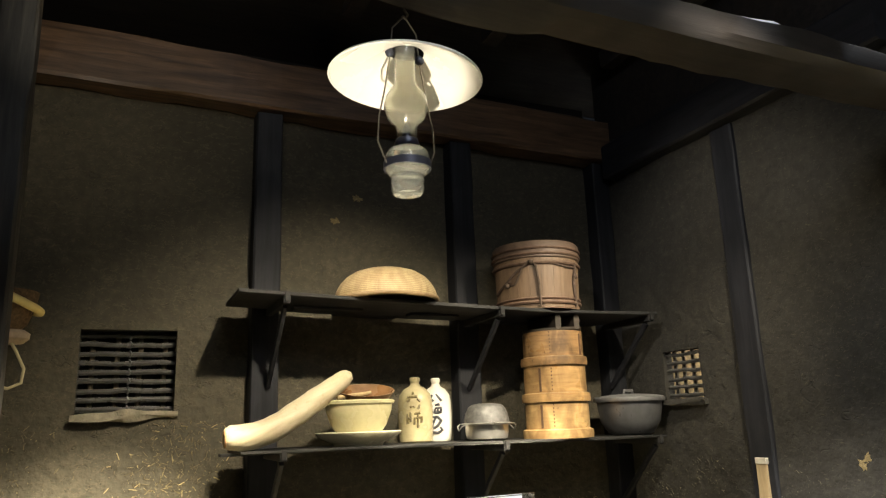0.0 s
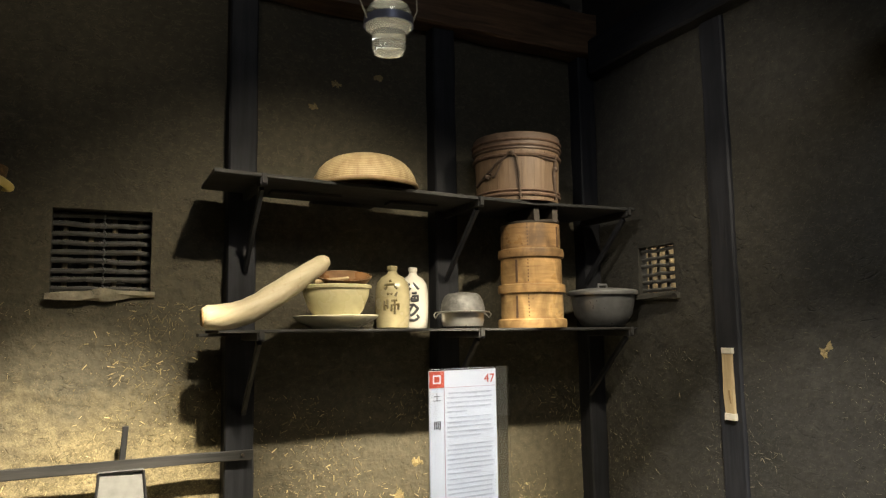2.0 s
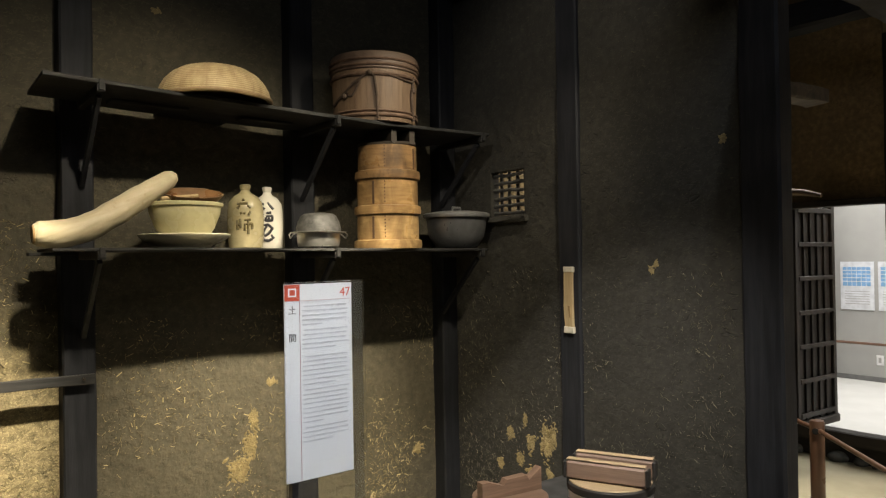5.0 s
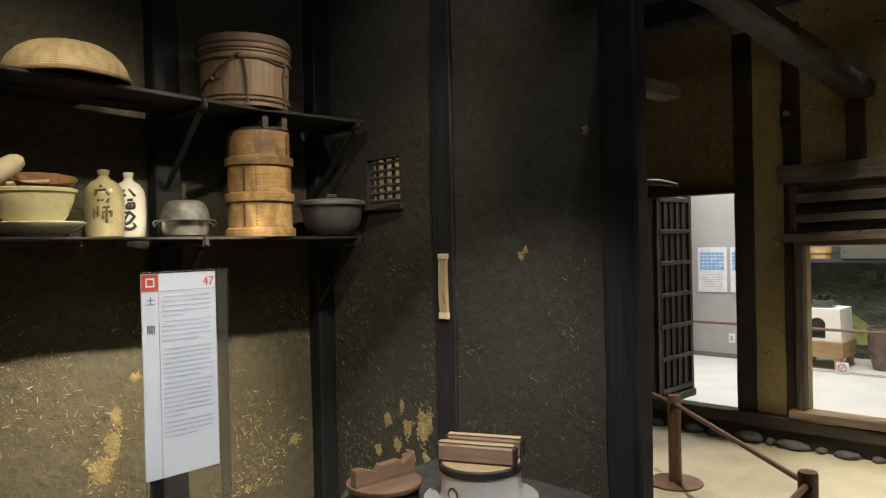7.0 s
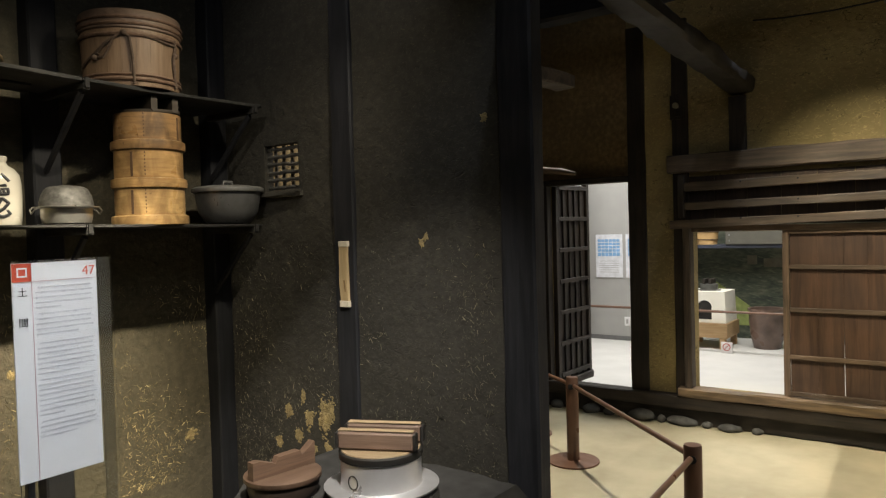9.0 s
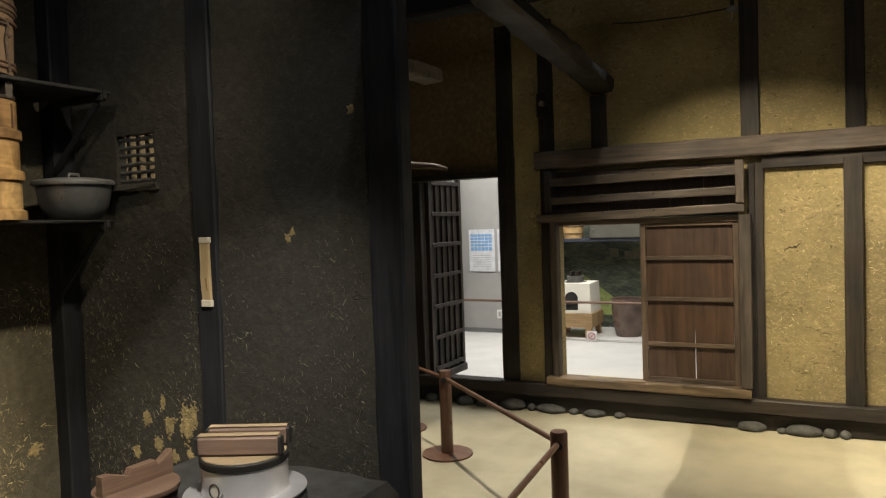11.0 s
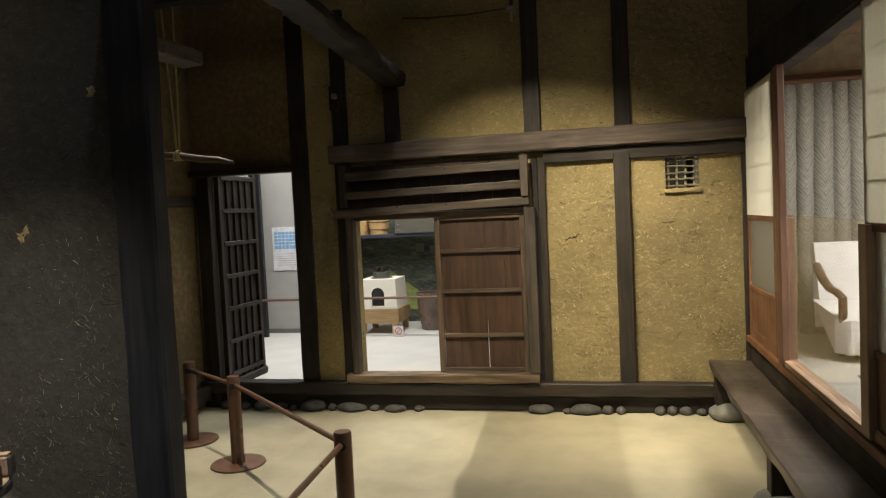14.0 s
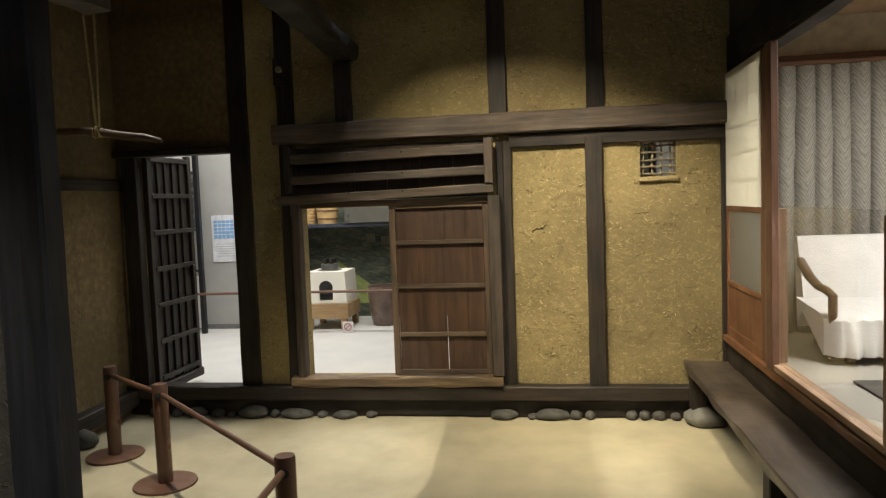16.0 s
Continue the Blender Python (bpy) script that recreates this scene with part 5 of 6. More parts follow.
# ---- oil lamp ----
def oil_lamp():
    t = thing("oil_lamp", (0.906, 1.87, 2.328), "hanging oil lamp with a white enamel shade and glass chimney", "oil lamp", rz=10)
    enamel = plain("white_enamel", (0.80, 0.79, 0.76), 0.25, 0, 6, 0.06, 0.02)
    # lowered transmission adds diffuse white, standing in for bright reflections in both glasses
    glass = glassy("lamp_glass", (0.93, 0.94, 0.86), 0.05)
    glass.node_tree.nodes["Principled BSDF"].inputs["Transmission Weight"].default_value = 0.88
    milky = glassy("milky_chimney", (0.96, 0.95, 0.84), 0.14)
    milky.node_tree.nodes["Principled BSDF"].inputs["Transmission Weight"].default_value = 0.9
    metal = plain("dark_burner", (0.045, 0.05, 0.075), 0.4, 0.6)
    wire = plain("lamp_wire", (0.22, 0.20, 0.17), 0.4, 0.8)
    tilt = pose(0, 0, 0.288, 2, 3, 0)
    part("shade", lathe([(0.182, 0.0), (0.186, 0.002), (0.184, 0.007), (0.13, 0.034), (0.06, 0.066), (0.045, 0.075), (0.042, 0.072), (0.058, 0.062), (0.128, 0.030), (0.178, 0.005), (0.182, 0.0)], 64, m=tilt), enamel, t, smooth=True)
    part("chimney", lathe([(0.024, 0.145), (0.026, 0.172), (0.044, 0.190), (0.053, 0.218), (0.050, 0.243), (0.036, 0.263), (0.026, 0.278), (0.025, 0.37), (0.023, 0.37), (0.024, 0.278), (0.034, 0.262), (0.048, 0.243), (0.051, 0.218), (0.042, 0.190), (0.024, 0.172), (0.022, 0.145), (0.024, 0.145)], 36), milky, t, "glass chimney made milky for its bright reflections", True)
    part("font", lathe([(0, 0.0), (0.034, 0.002), (0.038, 0.012), (0.038, 0.046), (0.050, 0.056), (0.053, 0.066), (0.053, 0.092), (0.045, 0.108), (0.026, 0.115), (0, 0.116)], 36), glass, t, "clear glass oil reservoir", True)
    part("band", lathe([(0.0535, 0.062), (0.056, 0.062), (0.056, 0.080), (0.0535, 0.080), (0.0535, 0.062)], 36), metal, t, smooth=True)
    part("burner", lathe([(0, 0.117), (0.028, 0.117), (0.030, 0.124), (0.027, 0.136), (0.012, 0.142), (0.010, 0.165), (0.003, 0.178), (0, 0.178)], 24), metal, t, "dark metal burner and wick", True)
    for s in (1, -1):
        part("bail", tube([(s * 0.056, 0, 0.07), (s * 0.078, 0, 0.12), (s * 0.074, 0, 0.18), (s * 0.058, 0, 0.25), (s * 0.044, 0, 0.33), (s * 0.040, 0, 0.36), (s * 0.034, 0, 0.42), (0, 0, 0.462)], 0.0022, 6), wire, t, "bent iron wire", True)
        bm = bmesh.new()
        bmesh.ops.create_uvsphere(bm, u_segments=10, v_segments=6, radius=0.012, matrix=Matrix.Translation((s * 0.042, 0, 0.352)))
        part("bracket", bm, metal, t, smooth=True)
    part("hook", tube([(0, 0, 0.49), (0.002, 0, 0.478), (0.011, 0, 0.468), (0.006, 0, 0.456), (-0.006, 0, 0.458)], 0.0035, 7), wire, t, smooth=True)


oil_lamp()

# ---- left of the kitchen: post, basket, rail and fire shovel ----
setting("post_6", timber([(-0.072, 3.04, 0), (-0.072, 3.04, 3.98)], 0.12, 0.12, 0.01, 0.006, seed=60), wood("weathered_black_post", (0.02, 0.02, 0.02), (0.085, 0.078, 0.066), "z", 0.6), "weathered black post with worn pale edges", "post")


def hanging_basket():
    t = thing("hanging_basket", (-0.13, 3.72, 2.18), "brown hanging basket with a yellow bamboo rim and cord", "basket")
    part("body", lathe([(0, 0.03), (0.06, 0.03), (0.10, 0.07), (0.125, 0.14), (0.135, 0.20), (0.129, 0.20), (0.118, 0.14), (0.09, 0.075), (0, 0.04)], 40), plain("brown_wicker", (0.16, 0.095, 0.04), 0.8, 0, 60, 0.6, 0.9), t, smooth=True)
    ring = [(0.142 * math.cos(a), 0.142 * math.sin(a), 0.185 - 0.062 * math.cos(a)) for a in (2 * math.pi * k / 40 for k in range(40))]
    part("rim", tube(ring, 0.017, 10, closed=True), plain("yellow_bamboo", (0.78, 0.62, 0.24), 0.45, 0, 15, 0.2, 0.1), t, "yellow bamboo rim", True)
    part("foot", lathe([(0, -0.01), (0.05, -0.008), (0.07, 0.01), (0.072, 0.03), (0.05, 0.045), (0, 0.048)], 28, m=Matrix.Translation((0.045, -0.02, 0.0))), plain("pale_cloth", (0.42, 0.33, 0.24), 0.9, 0, 30, 0.3, 0.6), t, "pale bound foot", True)
    part("cord", tube([(0.05, -0.05, 0.0), (0.075, -0.05, -0.04), (0.108, -0.05, -0.11), (0.103, -0.05, -0.165), (0.06, -0.05, -0.185), (-0.03, -0.05, -0.17)], 0.006, 7), plain("pale_cotton_cord", (0.66, 0.57, 0.33), 0.8), t, "pale cotton cord", True)


hanging_basket()
rail_t = thing("wall_rail", (-0.75, 3.79, 1.15), "grey wooden hanging rail nailed to the post", "rail")
part("bar", timber([(0.0, 0, 0.016), (1.0, 0, 0.019), (1.745, 0, 0.016)], 0.022, 0.043, 0.003, 0.003), GREYX, rail_t)
part("peg", tube([(1.70, -0.02, 0.018), (1.70, 0.012, 0.018)], 0.007, 8), DARKZ, rail_t)


def fire_shovel():
    t = thing("fire_shovel", (0.455, 3.77, 1.152), "small grey iron fire shovel hung over the rail", "fire shovel")
    iron = plain("grey_sheet_iron", (0.30, 0.30, 0.29), 0.5, 0.5, 18, 0.3, 0.2)
    dark = plain("dark_iron", (0.03, 0.03, 0.032), 0.5, 0.4)
    bm = bmesh.new()
    outline = ((-0.085, -0.005), (0.085, -0.005), (0.098, -0.135), (-0.095, -0.14))
    top = [bm.verts.new((x, -0.012 - 0.01 * (z < -0.1), z)) for x, z in outline]
    low = [bm.verts.new((x, 0.006 - 0.01 * (z < -0.1), z)) for x, z in outline]
    bm.faces.new(top)
    bm.faces.new(low[::-1])
    for k in range(4):
        bm.faces.new((top[k], low[k], low[(k + 1) % 4], top[(k + 1) % 4]))
    part("blade", bm, iron, t)
    for a, b in (((-0.085, -0.005), (-0.095, -0.14)), ((0.085, -0.005), (0.098, -0.135)), ((-0.085, -0.002), (0.085, -0.002))):
        part("rim", tube([(a[0], -0.018, a[1]), (b[0], -0.022, b[1])], 0.006, 7), dark, t, "rolled dark edge")
    part("handle", timber([(0.0, 0.045, -0.02), (0.014, 0.045, 0.172)], 0.024, 0.018, 0.004, 0.001), dark, t)
    part("hanger", tube([(0.0, -0.01, -0.01), (0.0, 0.02, -0.015), (0.0, 0.045, -0.01)], 0.009, 7), dark, t)


fire_shovel()
tag_t = thing("wooden_tag", (2.992, 2.893, 1.275), "split pale wooden tag fixed to the black post", "wooden tag")
part("strip", timber([(0, 0, 0), (0, 0.003, 0.14), (0, 0.0, 0.327)], 0.014, 0.055, 0.003, 0.004, 0.05), PALEZ, tag_t)
part("splinter", timber([(-0.007, -0.010, 0.075), (-0.010, -0.006, 0.135)], 0.004, 0.010, 0.001, 0.002, 0.02), wood("split_tag_wood", (0.22, 0.14, 0.06), (0.38, 0.27, 0.13), "z", 0.6), tag_t)
for z0, z1 in ((-0.002, 0.030), (0.302, 0.329)):
    part("end_band", box(-0.0105, 0.0105, -0.0305, 0.0305, z0, z1, 0.002), plain("pale_end_band", (0.62, 0.57, 0.46), 0.8, 0, 30, 0.2, 0.3) if z0 < 0 else bpy.data.materials["pale_end_band"], tag_t, "pale paper end band")


# ---- information sign ----
def words(text, size, mat, parent, at, name="letter"):
    curve = bpy.data.curves.new(name, "FONT")
    curve.body, curve.size, curve.extrude, curve.align_x = text, size, 0.0004, "CENTER"
    ob = bpy.data.objects.new(name, curve)
    scene.collection.objects.link(ob)
    bpy.context.view_layer.update()
    mesh = bpy.data.meshes.new_from_object(ob.evaluated_get(bpy.context.evaluated_depsgraph_get()))
    bpy.data.objects.remove(ob)
    mesh.materials.clear()
    mesh.materials.append(mat)
    ob = new(name, mesh)
    ob.parent = parent
    ob.matrix_basis = at
    return ob


def sign():
    t = thing("information_sign", (1.217, 2.358, 0), "white museum text panel on a clear acrylic stand", "sign", rz=2)
    white = plain("sign_paper", (0.79, 0.79, 0.81), 0.5, 0, 3, 0.03, 0.0)
    red, black, grey = plain("sign_red", (0.62, 0.085, 0.04), 0.5), plain("sign_black", (0.03, 0.03, 0.03), 0.6), plain("sign_text_grey", (0.56, 0.56, 0.60), 0.6)
    steel = plain("dark_steel", (0.04, 0.04, 0.045), 0.4, 0.6)
    W, z0, z1 = 0.228, 1.012, 1.592
    panel = part("panel", box(0, W, 0, 0.004, z0, z1, 0.0005), white, t)
    f = -0.0016
    part("red_square", box(0.001, 0.048, f, -0.0002, z1 - 0.049, z1 - 0.001, 0), red, panel, "red square mark")
    part("square_outline", pierced("y", f - 0.001, 0.0008, 0.0115, 0.0375, z1 - 0.037, z1 - 0.012, [(0.0155, 0.0335, z1 - 0.033, z1 - 0.016)]), white, panel, "white square outline")
    part("rule", box(0.0485, 0.0495, f, -0.0002, z0, z1, 0), plain("rule_pink", (0.55, 0.3, 0.33), 0.6), panel)
    part("rule", box(0.0495, W, f, -0.0002, z1 - 0.050, z1 - 0.049, 0), bpy.data.materials["rule_pink"], panel)
    words("47", 0.037, red, panel, pose(W - 0.024, f, z1 - 0.040, 90), "numeral")
    for ch, z in (("土", z1 - 0.086), ("間", z1 - 0.166)):
        words(ch, 0.026, black, panel, pose(0.0245, f, z, 90), "letter")
    rng = random.Random(5)
    z = z1 - 0.064
    for para in (5, 5, 0, 7, 8, 4):
        for k in range(para):
            a, b = (0.064 if k == 0 else 0.058), (W - 0.014 if k < para - 1 else rng.uniform(0.12, 0.2))
            bm = bmesh.new()
            x = a
            while x < b - 0.006:
                w = rng.uniform(0.003, 0.006)
                box(x, min(x + w, b), f, -0.0003, z - rng.uniform(0.003, 0.0055), z, 0, bm)
                x += w + rng.uniform(0.0012, 0.0034)
            part("text_line", bm, grey, panel, "line of small grey print")
            z -= 0.0136
        z -= 0.003 if para else 0.008
    sheet = part("cover", box(-0.004, W + 0.042, -0.012, -0.008, 0.70, z1 + 0.006, 0.001), CLEAR, t, "clear acrylic front sheet")
    sheet.visible_shadow = False
    # grey colour of this clear sheet stands in for the reflection in it
    side = part("side", box(W + 0.006, W + 0.041, 0.001, 0.004, 0.70, z1 + 0.006, 0.001), glassy("reflection_grey_acrylic", (0.62, 0.64, 0.68), 0.25), t, "clear acrylic side")
    side.visible_shadow = False
    part("post", box(0.022, 0.042, 0.008, 0.028, 0.01, 1.45, 0.002), steel, t)
    part("foot", box(-0.05, 0.30, -0.12, 0.16, 0, 0.010, 0.003), steel, t)


sign()


# ---- clay stove with pots ----
def stove():
    t = thing("clay_stove", (2.38, 2.30, 0), "soot-dark clay cooking stove beside the partition", "stove")
    clay = plain("sooted_clay", (0.035, 0.034, 0.032), 0.9, 0, 9, 0.4, 0.4)
    part("body", timber([(0.10, -0.52, 0.33), (0.10, 0.42, 0.33)], 0.72, 0.66, 0.08, 0.012, 0.08), clay, t, smooth=True)
    part("pot_ring", lathe([(0.145, 0.70), (0.205, 0.70), (0.215, 0.72), (0.21, 0.755), (0.19, 0.768), (0.165, 0.768), (0.15, 0.75)], 44, m=Matrix.Translation((-0.01, -0.17, -0.062))), clay, t, "rounded clay rim", True)
    part("pot_ring", lathe([(0.13, 0.70), (0.185, 0.70), (0.19, 0.712), (0.185, 0.728), (0.155, 0.735), (0.14, 0.730)], 40, m=Matrix.Translation((-0.18, 0.18, -0.075))), clay, t, "rounded clay rim", True)


def rice_pot():
    t = thing("rice_pot", (2.37, 2.13, 0.690), "aluminium flanged rice pot with a heavy wooden lid", "rice pot", rz=-65.6)
    alu = plain("polished_aluminium", (0.72, 0.72, 0.74), 0.36, 0.7, 12, 0.12, 0.06)
    black = plain("blackened_edge", (0.018, 0.017, 0.016), 0.5)
    cedar = wood("lid_cedar", (0.17, 0.108, 0.077), (0.30, 0.205, 0.155), "x", 0.5)
    pale = wood("worn_cedar_edge", (0.36, 0.26, 0.15), (0.50, 0.38, 0.24), "x", 0.55)
    part("body", lathe([(0, -0.02), (0.10, -0.02), (0.142, 0.0), (0.150, 0.018), (0.212, 0.021), (0.214, 0.027), (0.154, 0.031), (0.150, 0.042), (0.150, 0.128), (0.146, 0.130), (0.142, 0.06), (0, 0.0)], 56), alu, t, smooth=True)
    ring = [(0.1515 * math.cos(radians(-115)) + 0.022 * math.cos(a) * math.cos(radians(-25)), 0.1515 * math.sin(radians(-115)) + 0.022 * math.cos(a) * math.sin(radians(-25)), 0.068 + 0.024 * math.sin(a)) for a in (2 * math.pi * k / 24 for k in range(24))]
    part("ring_mark", tube(ring, 0.0022, 6, closed=True), black, t)
    lid = part("lid", lathe([(0, 0.131), (0.153, 0.131), (0.156, 0.135), (0.156, 0.155), (0.150, 0.160), (0, 0.160)], 56), black, t, "thick wooden lid with a blackened edge", True)
    part("lid_top", lathe([(0, 0.1605), (0.148, 0.1605), (0.146, 0.164), (0, 0.164)], 48), pale, lid, "worn pale top board")
    for y in (-0.055, 0.055):
        part("handle", box(-0.146, 0.146, y - 0.020, y + 0.020, 0.1645, 0.234, 0.010), cedar, lid)
        for x in (-0.1475, 0.1475):
            part("burnt_end", box(x - 0.006, x + 0.006, y - 0.0205, y + 0.0205, 0.168, 0.230, 0.004), black, lid, "charred handle end")
        part("worn_edge", box(-0.142, 0.142, y - 0.016, y + 0.016, 0.2345, 0.2390, 0.002), pale, lid, "worn pale handle edge")


def small_pot():
    t = thing("wooden_lidded_pot", (2.19, 2.47, 0.662), "small dark pot with a notched wooden lid", "pot", rz=-6)
    t.scale = (1.27, 1.27, 1.12)
    cedar = wood("notched_cedar", (0.14, 0.083, 0.054), (0.26, 0.162, 0.108), "x", 0.55)
    pale = bpy.data.materials["worn_cedar_edge"]
    part("body", lathe([(0, -0.03), (0.07, -0.03), (0.098, 0.0), (0.108, 0.04), (0.106, 0.055), (0.098, 0.055), (0.09, 0.01), (0, -0.01)], 40), plain("dark_pot", (0.05, 0.036, 0.028), 0.5, 0, 14, 0.4, 0.2), t, smooth=True)
    lid = part("lid", lathe([(0, 0.056), (0.112, 0.056), (0.115, 0.060), (0.115, 0.074), (0.110, 0.078), (0, 0.078)], 44), cedar, t, "brown wooden lid", True)
    bm = bmesh.new()
    prof = ((-0.11, 0.0785), (0.11, 0.0785), (0.11, 0.155), (0.062, 0.118), (0.055, 0.137), (-0.02, 0.135), (-0.03, 0.115), (-0.085, 0.138), (-0.11, 0.138))
    a, b = ([bm.verts.new((x, y, z)) for x, z in prof] for y in (-0.014, 0.014))
    bm.faces.new(a)
    bm.faces.new(b[::-1])
    for k in range(len(prof)):
        j = (k + 1) % len(prof)
        bm.faces.new((a[k], b[k], b[j], a[j]))
    part("handle", bm, cedar, lid, "notched brown wooden handle")


stove()
rice_pot()
small_pot()


# ---- hanging pole, switch box, pipe and cable ----
pole = thing("hanging_pole", (5.5, 3.27, 2.13), "rough brown wooden pole hung from a knotted rope", "pole")
part("stick", tube([(0.02, 0.30, 0.012), (0.01, 0.15, 0.010), (0, 0, 0), (0, -0.18, -0.035), (0.01, -0.32, -0.05), (0.01, -0.44, -0.078)], [0.026, 0.029, 0.028, 0.027, 0.024, 0.014], 9), OLDY, pole, smooth=True)
ROPE = plain("straw_rope", (0.36, 0.29, 0.14), 0.9, 0, 90, 0.4, 0.7)
for s in (-1, 1):
    part("rope", tube([(0, 0.012 * s, 0.03), (0.004, 0.03 * s + 0.01, 0.5), (0.0, 0.05 * s + 0.02, 1.2), (0, 0.06 * s + 0.03, 1.85)], 0.008, 6), ROPE, pole, "twisted straw rope")
for k in range(4):
    ring = [(0.036 * math.cos(a), 0.012 * (k - 1.5) + 0.01 * math.sin(a + k), 0.036 * math.sin(a)) for a in (2 * math.pi * j / 16 for j in range(16))]
    part("knot", tube(ring, 0.0065, 6, closed=True), ROPE, pole, "straw rope knot")

sw = thing("switch_box", (6.255, 2.285, 2.49), "old dark wooden switch box with a porcelain insulator", "switch box")
part("backboard", box(0.0, 0.03, -0.055, 0.055, 0, 0.20, 0.004), DARKZ, sw)
part("insulator", lathe([(0, 0), (0.022, 0), (0.024, 0.012), (0.016, 0.02), (0.024, 0.03), (0.02, 0.042), (0, 0.044)], 20, m=pose(0, 0, 0.11, 0, -90, 0)), plain("grimy_porcelain", (0.22, 0.2, 0.16), 0.35), sw, "grimy porcelain insulator", True)
part("cover", box(-0.02, 0.0, -0.035, 0.035, 0.02, 0.075, 0.004), DARKZ, sw)

sp = thing("sprinkler", (5.755, 0.756, 2.94), "small ceiling sprinkler on a grey pipe", "sprinkler")
PIPE = plain("galvanised_pipe", (0.30, 0.30, 0.30), 0.4, 0.8)
part("pipe", tube([(0, 0, 0.09), (0, 0, 1.03)], 0.014, 10), plain("black_pipe", (0.015, 0.015, 0.015), 0.6), sp)
part("collar", lathe([(0.016, 0.06), (0.036, 0.065), (0.038, 0.085), (0.016, 0.10)], 20), PIPE, sp, smooth=True)
part("bulb", tube([(0, 0, 0.0), (0, 0, 0.065)], [0.005, 0.008], 8), PALEROD, sp, smooth=True)
part("deflector", lathe([(0, -0.004), (0.014, -0.003), (0.014, 0.0), (0, 0.001)], 16), PIPE, sp)
tagged(link("power_cable", tube([(6.27, 1.69, 3.178), (6.15, 1.45, 3.125), (5.95, 1.10, 3.065), (5.77, 0.775, 3.03)], 0.006, 7), bpy.data.materials["black_pipe"], None, "", True), "black cable strung below the roof", "cable")


# ---- exhibits in the hall ----
def kamado():
    t = thing("white_stove", (9.55, 2.985, HALL), "white plastered stove model on a wooden stand", "stove")
    plaster = plain("white_plaster", (0.74, 0.71, 0.62), 0.8, 0, 5, 0.06, 0.1)
    body = pierced("x", -0.25, 0.5, -0.25, 0.25, 0.345, 0.72, [(-0.083, 0.087, 0.377, 0.53)])
    for v in body.verts:
        k = (v.co.z - 0.345) / 0.375
        v.co.y *= 1.0 - 0.07 * k
        v.co.x *= 1.0 - 0.06 * k
    sharp = [e for e in body.edges if len(e.link_faces) == 2 and e.calc_face_angle(0.0) > 0.8]
    bmesh.ops.bevel(body, geom=sharp, offset=0.028, segments=3, affect="EDGES")
    part("body", body, plaster, t, smooth=True)
    part("arch", lathe([(0.0, 0), (0.085, 0), (0.085, 0.01), (0, 0.01)], 32, None, pose(-0.243, 0.002, 0.53, 0, 90, 0)), plain("stove_dark", (0.02, 0.018, 0.016), 0.9), t, "dark fire mouth")
    part("fire_mouth", box(-0.225, 0.2, -0.078, 0.082, 0.385, 0.525, 0), bpy.data.materials["stove_dark"], t, "dark fire mouth")
    part("stand", box(-0.28, 0.28, -0.27, 0.27, 0.165, 0.342, 0.004), wood("stand_wood", (0.38, 0.24, 0.11), (0.52, 0.35, 0.18), "y", 0.5), t, "plain wooden stand")
    for y in (-0.21, 0.21):
        for x in (-0.24, 0.24):
            part("leg", box(x - 0.03, x + 0.03, y - 0.035, y + 0.035, 0.03, 0.164, 0.003), bpy.data.materials["stand_wood"], t)
    k = thing("iron_kettle_pot", (9.55, 3.00, HALL + 0.72), "grey flanged iron pot on the white stove", "pot")
    k.scale = (0.95, 0.95, 0.78)
    part("body", lathe([(0, 0.002), (0.15, 0.002), (0.152, 0.01), (0.11, 0.014), (0.115, 0.10), (0.105, 0.105), (0, 0.105)], 36), plain("grey_iron", (0.14, 0.14, 0.13), 0.45, 0.5), k, smooth=True)
    for y in (-0.04, 0.04):
        part("lid_bar", box(-0.10, 0.10, y - 0.02, y + 0.02, 0.106, 0.185, 0.006), DARKX, k)


kamado()
jar = thing("clay_jar", (9.65, 2.35, HALL), "large brown glazed clay jar in the exhibit", "jar")
part("body", lathe([(0, 0), (0.13, 0), (0.15, 0.02), (0.19, 0.2), (0.205, 0.38), (0.20, 0.47), (0.215, 0.49), (0.212, 0.51), (0.19, 0.505), (0.17, 0.3), (0, 0.05)], 44), plain("brown_glaze", (0.17, 0.115, 0.09), 0.35, 0, 5, 0.65, 0.1), jar, smooth=True)
sh = thing("display_shelf", (10.05, 2.9, 1.31), "dark blue display shelf on the painted wall", "shelf")
part("board", box(-0.2, 0.24, -0.95, 0.69, 0, 0.045, 0.003), plain("navy_laminate", (0.03, 0.036, 0.055), 0.5), sh)
tub = thing("wooden_tub", (9.98, 3.135, 1.356), "small pale wooden tub on the display shelf", "tub")
part("body", lathe([(0, 0), (0.12, 0), (0.145, 0.22), (0.13, 0.22), (0.11, 0.02), (0, 0.02)], 32), plain("new_cedar", (0.52, 0.34, 0.15), 0.5, 0, 8, 0.25, 0.1), tub, smooth=True)
part("lid_bar", box(-0.14, 0.14, -0.02, 0.02, 0.215, 0.245, 0.004), bpy.data.materials["new_cedar"], tub)
for z in (0.06, 0.16):
    part("hoop", lathe([(0.122 + 0.115 * z, z), (0.131 + 0.115 * z, z), (0.131 + 0.115 * z, z + 0.012), (0.122 + 0.115 * z, z + 0.012)], 32), OLDZ, tub)
trays = thing("tray_stack", (10.0, 3.43, 1.356), "stack of round bentwood trays", "trays")
